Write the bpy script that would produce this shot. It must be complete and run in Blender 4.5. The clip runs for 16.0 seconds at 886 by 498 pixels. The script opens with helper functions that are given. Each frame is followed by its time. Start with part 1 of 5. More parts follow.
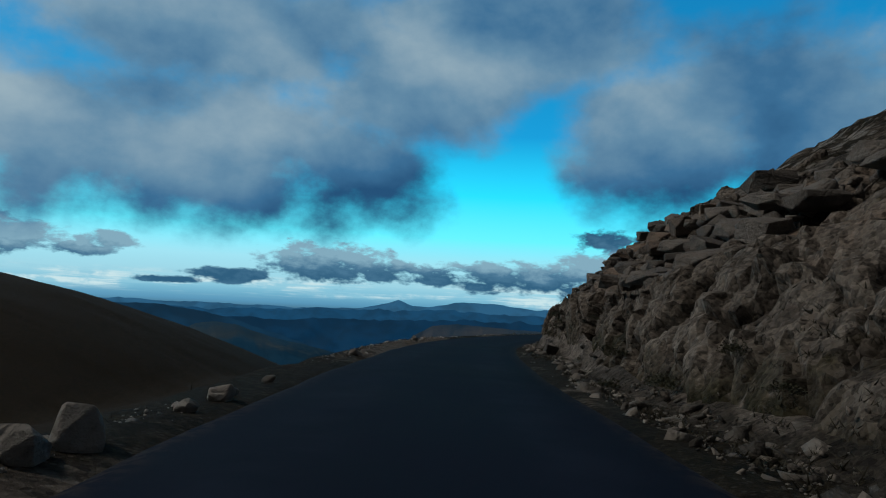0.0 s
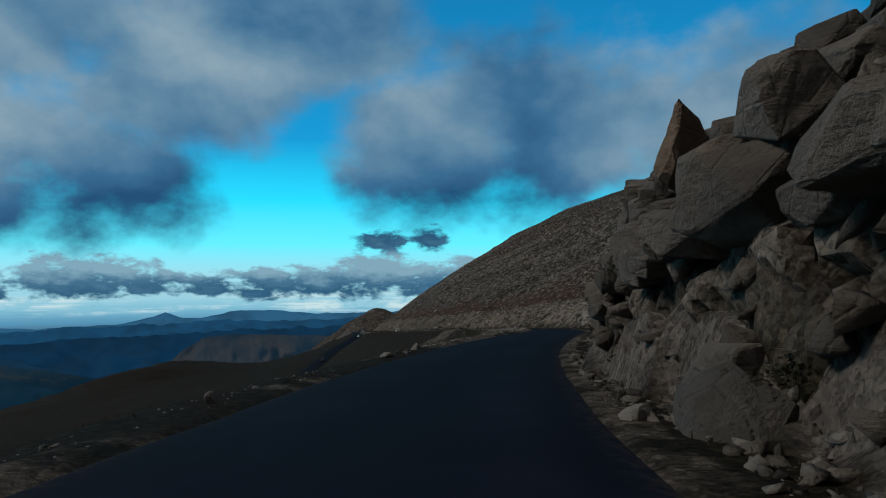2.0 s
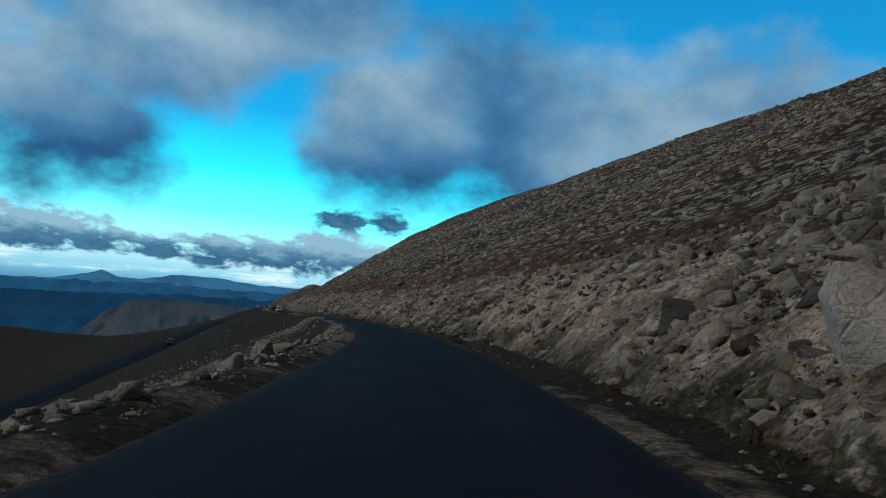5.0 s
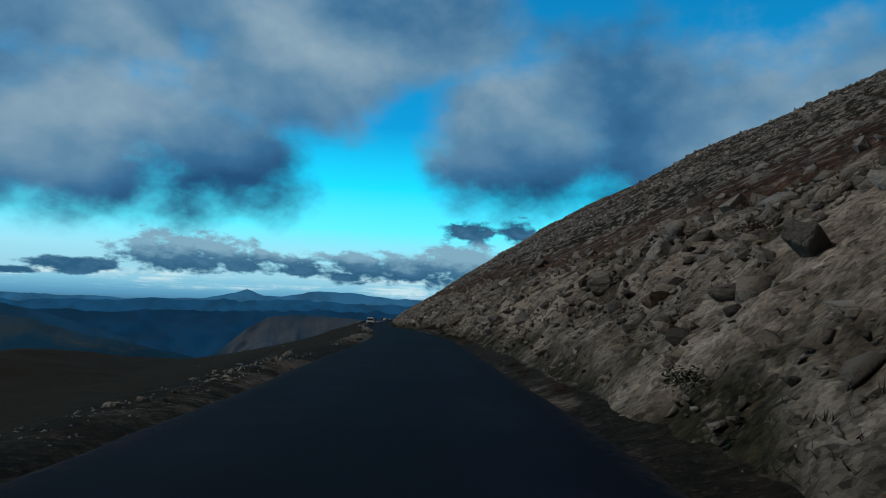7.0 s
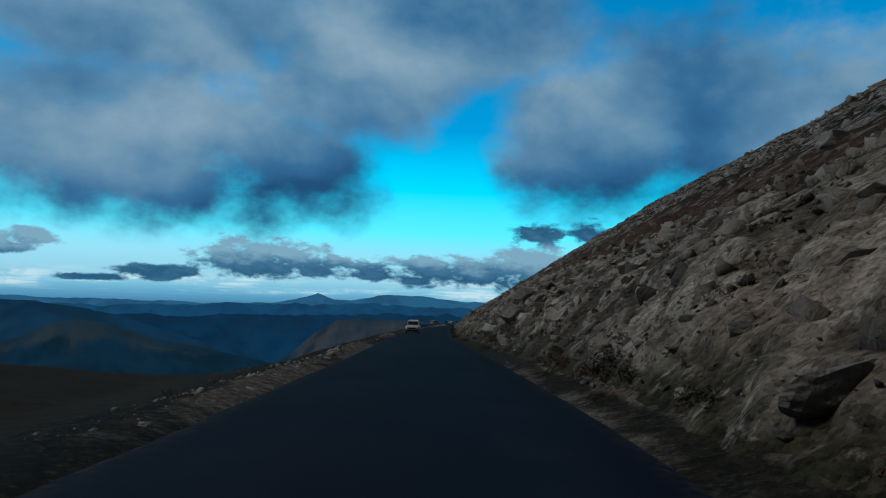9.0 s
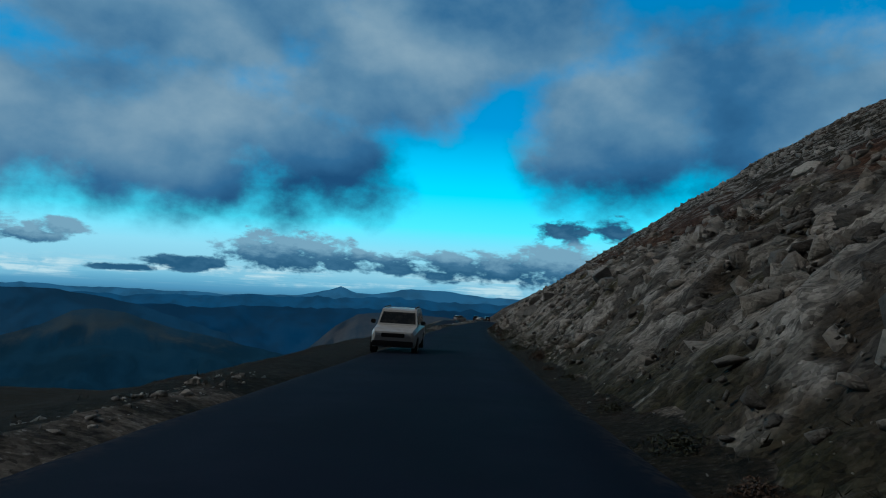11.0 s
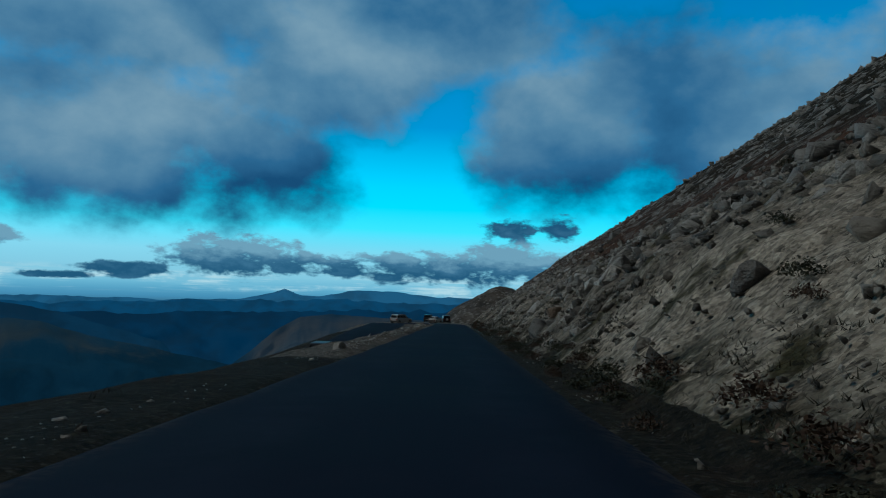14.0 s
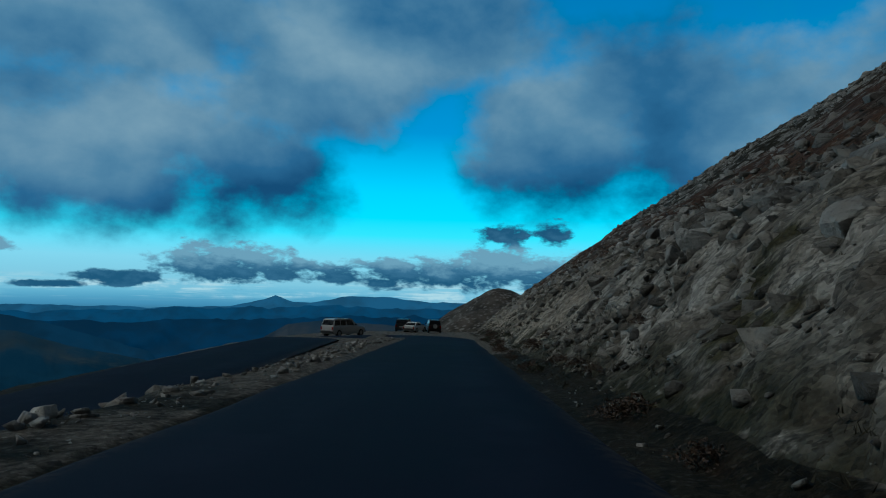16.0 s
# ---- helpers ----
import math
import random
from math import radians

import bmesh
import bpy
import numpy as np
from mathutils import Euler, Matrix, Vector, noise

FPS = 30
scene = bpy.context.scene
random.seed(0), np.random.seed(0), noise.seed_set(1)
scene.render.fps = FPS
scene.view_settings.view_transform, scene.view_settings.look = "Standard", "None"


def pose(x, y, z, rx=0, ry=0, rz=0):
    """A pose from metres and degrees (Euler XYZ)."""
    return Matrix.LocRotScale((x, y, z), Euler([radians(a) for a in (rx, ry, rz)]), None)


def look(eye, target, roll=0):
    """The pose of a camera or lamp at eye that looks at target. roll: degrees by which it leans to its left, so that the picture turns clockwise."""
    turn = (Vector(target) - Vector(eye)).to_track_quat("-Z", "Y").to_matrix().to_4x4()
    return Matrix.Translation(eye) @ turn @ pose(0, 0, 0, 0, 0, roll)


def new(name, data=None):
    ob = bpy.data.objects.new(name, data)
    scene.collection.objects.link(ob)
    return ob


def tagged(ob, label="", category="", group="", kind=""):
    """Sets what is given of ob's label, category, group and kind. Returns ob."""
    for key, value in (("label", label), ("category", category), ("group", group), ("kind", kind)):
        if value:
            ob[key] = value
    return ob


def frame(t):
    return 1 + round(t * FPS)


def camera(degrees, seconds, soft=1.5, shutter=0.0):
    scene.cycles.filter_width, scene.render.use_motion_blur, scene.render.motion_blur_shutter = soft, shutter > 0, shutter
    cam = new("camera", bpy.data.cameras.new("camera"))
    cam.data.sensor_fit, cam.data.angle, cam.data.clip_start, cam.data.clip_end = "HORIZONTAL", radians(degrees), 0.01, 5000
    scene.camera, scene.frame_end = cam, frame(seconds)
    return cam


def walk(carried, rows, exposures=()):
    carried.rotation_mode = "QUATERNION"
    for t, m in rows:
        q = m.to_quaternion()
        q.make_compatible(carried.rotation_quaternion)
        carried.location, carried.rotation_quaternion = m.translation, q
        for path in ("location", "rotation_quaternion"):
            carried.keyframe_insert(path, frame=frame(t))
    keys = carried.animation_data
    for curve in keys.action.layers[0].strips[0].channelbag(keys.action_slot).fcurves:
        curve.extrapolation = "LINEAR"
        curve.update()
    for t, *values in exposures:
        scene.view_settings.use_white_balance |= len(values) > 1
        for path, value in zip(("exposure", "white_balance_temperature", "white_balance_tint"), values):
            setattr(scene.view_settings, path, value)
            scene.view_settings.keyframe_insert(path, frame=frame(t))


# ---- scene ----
# ---- camera ----
cam = camera(65.4, 16.0, soft=1.1)
PATH = [
    (0, 0.25, 0.02, 1.50, 93.56, -3.02, 6.32),
    (0.5, -1.07, 17.00, 0.80, 93.40, -2.33, 4.08),
    (1, -1.65, 34.02, 0.10, 93.09, -0.65, 1.13),
    (1.5, -1.12, 51.01, -0.56, 93.40, -0.30, -3.38),
    (2, 1.39, 67.82, -1.14, 94.11, 0.59, -11.72),
    (2.5, 5.81, 84.24, -1.65, 94.49, -0.27, -16.12),
    (3, 11.38, 100.33, -2.10, 94.48, -1.17, -20.10),
    (3.5, 18.18, 115.95, -2.54, 94.46, -3.10, -24.52),
    (4, 25.44, 131.36, -3.03, 94.17, -3.02, -23.16),
    (4.5, 31.91, 147.14, -3.61, 93.60, -4.20, -19.12),
    (5.2, 39.21, 169.86, -4.56, 93.18, -5.09, -14.36),
    (6, 45.50, 196.40, -5.77, 93.15, -4.96, -9.96),
    (6.5, 48.42, 213.18, -6.53, 93.23, -4.18, -7.40),
    (7, 50.55, 230.10, -7.30, 93.30, -2.81, -4.71),
    (7.5, 51.82, 247.09, -8.06, 93.36, -0.85, -1.90),
    (8, 52.52, 264.11, -8.84, 92.99, -2.48, -0.83),
    (8.5, 52.94, 281.14, -9.62, 93.05, -2.56, 0.22),
    (9, 53.07, 298.18, -10.43, 93.30, -2.26, 1.07),
    (9.5, 52.89, 315.22, -11.25, 92.98, -3.59, 2.59),
    (10, 52.31, 332.24, -12.10, 92.79, -2.40, 4.19),
    (10.7, 51.11, 356.04, -13.31, 92.80, -2.73, 3.67),
    (11.3, 50.20, 376.46, -14.37, 92.88, -3.54, 2.66),
    (12, 49.83, 400.30, -15.58, 92.80, -4.17, 3.16),
    (12.5, 49.44, 417.33, -16.42, 92.94, -4.67, 2.95),
    (13, 49.16, 434.35, -17.22, 93.38, -5.24, 1.36),
    (13.5, 49.19, 451.38, -18.00, 93.29, -2.61, 0.70),
    (14, 49.59, 468.40, -18.77, 93.08, -2.05, -1.21),
    (14.5, 50.32, 485.41, -19.53, 93.28, -1.26, -1.48),
    (15, 51.03, 502.43, -20.28, 93.35, -0.86, -1.28),
    (15.5, 51.72, 519.45, -21.02, 93.04, -0.45, -1.38),
    (16, 52.47, 536.47, -21.75, 93.53, -1.46, -1.68),
]
walk(cam, [(t, pose(x, y, z, rx, ry, rz)) for t, x, y, z, rx, ry, rz in PATH],
     exposures=[(0.0, 0.25, 6500, 10), (1.5, 0.2, 6500, 10), (2.4, 0.2, 6500, 10), (3.5, 0.5, 6400, 10), (4.5, 0.6, 6500, 10), (7.0, 0.25, 6300, 10), (9.0, 0.2, 6050, 8), (12.5, 0.05, 5700, 2), (16.0, 0.0, 5500, -3)])

# ---- world: evening sky with broken cloud, one weak warm sun behind cloud ----
SUN_AZ, SUN_EL = -84.0, 42.0


class Nodes:
    """Short hand for node trees."""

    def __init__(self, tree):
        self.tree = tree

    def add(self, kind, **settings):
        n = self.tree.nodes.new(kind)
        for key, value in settings.items():
            setattr(n, key, value)
        return n

    def put(self, socket, value):
        if isinstance(value, bpy.types.NodeSocket):
            self.tree.links.new(value, socket)
        elif value is not None:
            if hasattr(socket.default_value, "__len__") and len(socket.default_value) == 4 and len(value) == 3:
                value = (*value, 1.0)
            socket.default_value = value

    def math(self, op, a, b=None, c=None, clamp=False):
        n = self.add("ShaderNodeMath", operation=op, use_clamp=clamp)
        for socket, value in zip(n.inputs, (a, b, c)):
            self.put(socket, value)
        return n.outputs[0]

    def mix(self, fac, a, b, blend="MIX"):
        n = self.add("ShaderNodeMix", data_type="RGBA", blend_type=blend)
        self.put(n.inputs[0], fac)
        self.put(n.inputs[6], a)
        self.put(n.inputs[7], b)
        return n.outputs[2]

    def span(self, value, lo, hi, to_lo=0.0, to_hi=1.0):
        n = self.add("ShaderNodeMapRange", interpolation_type="SMOOTHSTEP")
        for socket, v in zip(n.inputs, (value, lo, hi, to_lo, to_hi)):
            self.put(socket, v)
        return n.outputs[0]

    def noise(self, vector, scale, detail=6.0, rough=0.55, warp=0.0):
        n = self.add("ShaderNodeTexNoise")
        self.put(n.inputs["Vector"], vector)
        for key, v in (("Scale", scale), ("Detail", detail), ("Roughness", rough), ("Distortion", warp)):
            n.inputs[key].default_value = v
        return n.outputs["Fac"]

    def voronoi(self, vector, scale, feature="F1", out="Distance"):
        n = self.add("ShaderNodeTexVoronoi", feature=feature)
        self.put(n.inputs["Vector"], vector)
        n.inputs["Scale"].default_value = scale
        return n.outputs[out]

    def ramp(self, fac, stops, mode="LINEAR"):
        n = self.add("ShaderNodeValToRGB")
        n.color_ramp.interpolation = mode
        while len(n.color_ramp.elements) < len(stops):
            n.color_ramp.elements.new(1.0)
        for e, (at, col) in zip(n.color_ramp.elements, stops):
            e.position, e.color = at, (*col, 1.0)
        self.put(n.inputs[0], fac)
        return n.outputs[0]

    def join(self, x, y, z):
        n = self.add("ShaderNodeCombineXYZ")
        for socket, v in zip(n.inputs, (x, y, z)):
            self.put(socket, v)
        return n.outputs[0]


def make_sky():
    world = bpy.data.worlds.new("evening_sky")
    scene.world = world
    world.use_nodes = True
    tree = world.node_tree
    tree.nodes.clear()
    g = Nodes(tree)
    at = g.add("ShaderNodeTexCoord").outputs["Generated"]
    split = g.add("ShaderNodeSeparateXYZ")
    g.put(split.inputs[0], at)
    x, y, z = split.outputs
    az = g.math("ADD", g.math("MULTIPLY", g.math("ARCTAN2", x, y), 57.2958), 1.5)
    el = g.math("MULTIPLY", g.math("ARCSINE", z), 57.2958)
    # clear air
    nish = g.add("ShaderNodeTexSky", sky_type="NISHITA", sun_disc=False)
    nish.sun_elevation, nish.sun_rotation, nish.altitude = radians(SUN_EL), radians(SUN_AZ), 3900.0
    clear = g.ramp(g.span(el, -2.0, 28.0), [(0.0, (0.05, 0.22, 0.38)), (0.006, (0.15, 0.42, 0.57)), (0.016, (0.27, 0.55, 0.66)), (0.05, (0.30, 0.66, 0.77)), (0.12, (0.11, 0.80, 0.94)), (0.26, (0.012, 0.68, 0.97)),
                                              (0.5, (0.003, 0.30, 0.62)), (1.0, (0.003, 0.18, 0.42))])
    faint = g.mix(1.0, nish.outputs[0], (0.08, 0.08, 0.08), "MULTIPLY")
    clear = g.mix(0.05, clear, faint)
    # cloud cover: soft masses broken up by noise
    flat = g.join(g.math("MULTIPLY", az, 0.021), g.math("MULTIPLY", el, 0.028), 0.3)
    big = g.noise(flat, 2.6, 5.0, 0.5, 0.0)
    fine = g.noise(flat, 7.0, 10.0, 0.58, 0.0)
    puff = g.math("ADD", g.math("MULTIPLY", g.math("SUBTRACT", big, 0.5), 1.5), g.math("MULTIPLY", g.math("SUBTRACT", fine, 0.5), 1.6))
    cover = None
    for a, e, ra, re in CLOUDS:
        u = g.math("DIVIDE", g.math("SUBTRACT", az, a), ra)
        v = g.math("DIVIDE", g.math("SUBTRACT", el, e), re)
        blob = g.math("SUBTRACT", 1.0, g.math("ADD", g.math("MULTIPLY", u, u), g.math("MULTIPLY", v, v)))
        cover = blob if cover is None else g.math("SMOOTH_MAX", cover, blob, 0.25)
    dense = g.math("ADD", cover, puff)
    # out of view overhead and behind, cover is added to dim the fill light
    dense = g.math("ADD", dense, g.math("ADD", g.span(el, 22.0, 34.0, 0.0, 1.6), g.span(y, 0.55, 0.1, 0.0, 1.3)))
    # low row of small cumulus over the horizon
    lowv = g.join(g.math("MULTIPLY", az, 0.06), g.math("MULTIPLY", el, 0.13), 0.9)
    low = g.noise(lowv, 8.0, 9.0, 0.6, 0.15)
    lowmask = None
    for a, e, ra, re in LOW_CLOUDS:
        u = g.math("DIVIDE", g.math("SUBTRACT", az, a), ra)
        v = g.math("DIVIDE", g.math("SUBTRACT", el, e), re)
        blob = g.math("SUBTRACT", 1.0, g.math("ADD", g.math("MULTIPLY", u, u), g.math("MULTIPLY", v, v)))
        lowmask = blob if lowmask is None else g.math("SMOOTH_MAX", lowmask, blob, 0.2)
    lowd = g.math("ADD", g.math("MULTIPLY", lowmask, 0.9), g.math("MULTIPLY", g.math("SUBTRACT", low, 0.51), 4.6))
    # colours: pale tops, slate bases
    tone = g.noise(flat, 3.2, 8.0, 0.52, 0.05)
    lit = g.math("ADD", g.math("ADD", g.math("MULTIPLY", tone, 1.6), -0.36), g.span(el, 2.5, 12.0, -0.30, 0.12))
    lit = g.math("ADD", lit, g.math("ADD", g.span(az, -26.0, -4.0, 0.13, -0.12), g.span(az, 12.0, 34.0, 0.0, 0.3)))
    grey = g.ramp(lit, [(0.12, (0.016, 0.07, 0.16)), (0.36, (0.038, 0.13, 0.25)), (0.58, (0.105, 0.215, 0.32)), (0.9, (0.26, 0.36, 0.42))])
    lowgrey = g.ramp(g.math("ADD", g.math("MULTIPLY", low, 0.7), g.math("ADD", g.span(el, 0.2, 3.0, -0.1, 0.35), g.span(el, 3.3, 4.3, 0.0, -0.4))), [(0.28, (0.025, 0.095, 0.175)), (0.46, (0.058, 0.155, 0.25)), (0.66, (0.19, 0.34, 0.43))])
    thin = g.noise(g.join(g.math("MULTIPLY", az, 0.05), g.math("MULTIPLY", el, 0.9), 0.2), 2.4, 6.0, 0.6)
    band = g.math("MULTIPLY", g.span(el, -1.3, -0.6), g.span(el, 0.9, 0.0))
    clear = g.mix(g.math("MULTIPLY", band, g.span(thin, 0.42, 0.62)), clear, g.mix(g.span(low, 0.4, 0.6), (0.50, 0.66, 0.69), (0.25, 0.50, 0.61)))
    colour = g.mix(g.span(lowd, -0.45, 0.4), clear, lowgrey)
    colour = g.mix(g.span(dense, -0.12, 0.72), colour, grey)
    # the added cover overhead and behind is plain dim grey, for neutral fill light
    colour = g.mix(g.math("MAXIMUM", g.span(el, 23.0, 36.0), g.span(y, 0.5, 0.1)), colour, (0.036, 0.039, 0.043))
    # below the horizon: dim ground haze
    colour = g.mix(g.span(el, -1.4, -2.4), colour, (0.05, 0.09, 0.12))
    bg = g.add("ShaderNodeBackground")
    g.put(bg.inputs[0], colour)
    bg.inputs[1].default_value = 1.0
    out = g.add("ShaderNodeOutputWorld")
    g.put(out.inputs[0], bg.outputs[0])


CLOUDS = [(-23, 9.9, 15, 8.2), (-13.2, 8.8, 9.3, 6.0), (-37, 10.2, 13, 7.8), (-8, 16.2, 10, 5.6), (13.2, 11.8, 9.8, 7.2), (24, 13.2, 16, 9.5), (38, 13, 14.5, 9), (0, 21, 13, 4.8), (-26, 20, 20, 6)]
LOW_CLOUDS = [(-14.4, 1.9, 5.0, 1.55), (-9.5, 1.5, 3.4, 0.85), (-22, 0.5, 2.9, 0.6), (-26.3, -0.1, 2.4, 0.28), (-33, 1.8, 2.6, 0.5), (-5, 1.3, 3, 0.8), (-1, 1.4, 4, 1.2), (4, 1.5, 5, 1.3), (8.0, 2.2, 3.5, 1.7), (8.2, 4.9, 2.2, 0.8), (12.0, 4.9, 1.6, 1.0), (-31, 2.6, 2, 0.7), (-38, 2.6, 4, 1.4),
              (16, 1.6, 8, 1.6)]
make_sky()

sun = new("sun", bpy.data.lights.new("sun", "SUN"))
sun.data.energy, sun.data.angle, sun.data.color = 1.0, radians(13), (1.0, 0.92, 0.83)
sun.matrix_world = look(Vector((math.sin(radians(SUN_AZ)) * math.cos(radians(SUN_EL)), math.cos(radians(SUN_AZ)) * math.cos(radians(SUN_EL)), math.sin(radians(SUN_EL)))) * 100, (0, 0, 0))


# ---- materials ----
def material(name, build):
    m = bpy.data.materials.new(name)
    m.use_nodes = True
    m.node_tree.nodes.clear()
    g = Nodes(m.node_tree)
    out = g.add("ShaderNodeOutputMaterial")
    bsdf = g.add("ShaderNodeBsdfPrincipled")
    g.put(out.inputs[0], bsdf.outputs[0])
    build(g, bsdf)
    return m


def bump(g, bsdf, height, strength=0.5, distance=0.1):
    b = g.add("ShaderNodeBump")
    b.inputs["Strength"].default_value, b.inputs["Distance"].default_value = strength, distance
    g.put(b.inputs["Height"], height)
    g.put(bsdf.inputs["Normal"], b.outputs[0])


def place(g):
    return g.add("ShaderNodeNewGeometry").outputs["Position"]


def pebbles(g, p):
    """Stone by stone, paler and darker: a factor for the colour."""
    a = g.voronoi(p, 5.5, "F1", "Color")
    b = g.voronoi(p, 15.0, "F1", "Color")
    one = g.math("MULTIPLY", split_up(g, a)[0], 0.9)
    two = g.math("MULTIPLY", split_up(g, b)[0], 0.7)
    k = g.math("ADD", 0.2, g.math("ADD", one, two))
    return g.join(k, k, k)


def split_up(g, vector):
    n = g.add("ShaderNodeSeparateXYZ")
    g.put(n.inputs[0], vector)
    return n.outputs


def rock_look(tone, spread=0.8):
    def build(g, bsdf):
        p = place(g)
        rnd = g.add("ShaderNodeNewGeometry").outputs["Random Per Island"]
        obj = g.add("ShaderNodeObjectInfo").outputs["Random"]
        n = g.noise(p, 0.9, 8, 0.62)
        f = g.noise(p, 9.0, 6, 0.65)
        speck = g.noise(p, 45.0, 3, 0.7)
        base = g.ramp(n, [(0.3, tuple(c * 0.62 for c in tone)), (0.5, tone), (0.72, tuple(min(c * 1.35, 0.6) for c in tone))])
        rust = g.span(g.noise(p, 0.35, 4, 0.6), 0.56, 0.7)
        base = g.mix(g.math("MULTIPLY", rust, 0.35), base, (0.22, 0.155, 0.11))
        base = g.mix(g.span(f, 0.52, 0.7, 0, 0.6), base, tuple(c * 0.4 for c in tone))
        lichen = g.math("MULTIPLY", g.span(g.noise(p, 3.1, 7, 0.7), 0.56, 0.66), g.span(n, 0.42, 0.6))
        base = g.mix(g.math("MULTIPLY", lichen, 0.7), base, (0.055, 0.054, 0.045))
        vary = g.math("ADD", 0.9 - spread * 0.5, g.math("MULTIPLY", g.math("FRACT", g.math("ADD", rnd, obj)), spread))
        shade = g.join(vary, vary, vary)
        base = g.mix(1.0, base, shade, "MULTIPLY")
        base = g.mix(g.span(speck, 0.6, 0.75, 0, 0.35), base, (0.42, 0.40, 0.37))
        g.put(bsdf.inputs["Base Color"], base)
        bsdf.inputs["Roughness"].default_value = 0.92
        crack = g.voronoi(p, 0.7, "DISTANCE_TO_EDGE")
        ledge = g.noise(g.join(*(g.math("MULTIPLY", o, k) for o, k in zip(split_up(g, p), (0.7, 0.7, 3.4)))), 1.0, 7, 0.62, 0.3)
        h = g.math("ADD", g.math("ADD", f, g.math("MULTIPLY", ledge, 1.4)), g.math("MULTIPLY", g.span(crack, 0.0, 0.03), 0.25))
        bump(g, bsdf, h, 0.85, 0.16)
    return build


ROCK = material("granite", rock_look((0.28, 0.267, 0.245)))
ROCK_PALE = material("pale_granite", rock_look((0.37, 0.352, 0.32)))
RUBBLE = material("weathered_rubble", rock_look((0.19, 0.175, 0.152), 1.4))
# darker granite: the shade on blocks turned from the light, put into colour
ROCK_SHADED = material("shaded_granite", rock_look((0.09, 0.084, 0.075)))
ROCK_CLIFF = material("outcrop_granite", rock_look((0.155, 0.138, 0.119), 0.7))
ROCK_RED = material("rusty_granite", rock_look((0.19, 0.138, 0.10)))


def ground_look(g, bsdf):
    p = place(g)
    steep = g.add("ShaderNodeNewGeometry").outputs["Normal"]
    s = g.add("ShaderNodeSeparateXYZ")
    g.put(s.inputs[0], steep)
    a = g.noise(p, 0.05, 6, 0.6)
    b = g.noise(p, 0.6, 8, 0.65)
    c = g.noise(p, 6.0, 6, 0.65)
    d = g.noise(p, 30.0, 4, 0.7)
    turf = g.ramp(b, [(0.3, (0.011, 0.010, 0.005)), (0.55, (0.024, 0.018, 0.010)), (0.75, (0.042, 0.021, 0.012))])
    soil = g.ramp(c, [(0.3, (0.075, 0.062, 0.05)), (0.55, (0.15, 0.128, 0.105)), (0.75, (0.23, 0.20, 0.17))])
    amount = g.add("ShaderNodeAttribute", attribute_name="soil").outputs["Fac"]
    mask = g.span(g.math("ADD", amount, g.math("MULTIPLY", g.math("SUBTRACT", g.math("ADD", a, b), 1.0), 1.1)), 0.35, 0.6)
    turf = g.mix(g.span(c, 0.48, 0.66, 0, 0.8), turf, (0.052, 0.043, 0.024))
    turf = g.mix(g.span(d, 0.42, 0.6, 0, 0.7), turf, (0.008, 0.008, 0.004))
    base = g.mix(mask, turf, soil)
    pebble = g.voronoi(p, 7.0, "F1")
    base = g.mix(g.math("MULTIPLY", g.span(pebble, 0.28, 0.18), g.math("ADD", 0.12, g.math("MULTIPLY", mask, 0.6))), base, (0.22, 0.20, 0.175))
    heather = g.ramp(c, [(0.3, (0.022, 0.013, 0.008)), (0.5, (0.062, 0.030, 0.018)), (0.7, (0.085, 0.052, 0.028))])
    base = g.mix(g.math("MULTIPLY", g.add("ShaderNodeAttribute", attribute_name="heath").outputs["Fac"], g.span(b, 0.34, 0.5)), base, heather)
    stone = g.ramp(b, [(0.3, (0.10, 0.09, 0.08)), (0.55, (0.19, 0.17, 0.15)), (0.75, (0.27, 0.24, 0.21))])
    base = g.mix(g.add("ShaderNodeAttribute", attribute_name="rock").outputs["Fac"], base, stone)
    blocks = g.span(g.voronoi(p, 0.55, "F1"), 0.44, 0.30)
    small = g.span(g.voronoi(p, 1.1, "F1"), 0.4, 0.25)
    strewn = g.math("MULTIPLY", g.math("MAXIMUM", blocks, g.math("MULTIPLY", small, 0.7)), g.span(b, 0.34, 0.48))
    base = g.mix(g.math("MULTIPLY", strewn, g.add("ShaderNodeAttribute", attribute_name="stony").outputs["Fac"]), base, g.ramp(c, [(0.35, (0.13, 0.122, 0.108)), (0.65, (0.30, 0.285, 0.26))]))
    base = g.mix(1.0, base, pebbles(g, p), "MULTIPLY")
    # blue-green of valley woods, with the blue of haze painted in
    hazy_wood = g.add("ShaderNodeAttribute", attribute_name="hazy_forest").outputs["Fac"]
    base = g.mix(hazy_wood, base, g.ramp(g.noise(p, 0.02, 8, 0.65), [(0.35, (0.008, 0.02, 0.024)), (0.65, (0.02, 0.042, 0.045))]))
    g.put(bsdf.inputs["Base Color"], base)
    bsdf.inputs["Roughness"].default_value = 0.97
    bsdf.inputs["Specular IOR Level"].default_value = 0.15
    bump(g, bsdf, g.math("ADD", c, g.math("MULTIPLY", d, 0.7)), 1.0, 0.1)


GROUND = material("alpine_ground", ground_look)


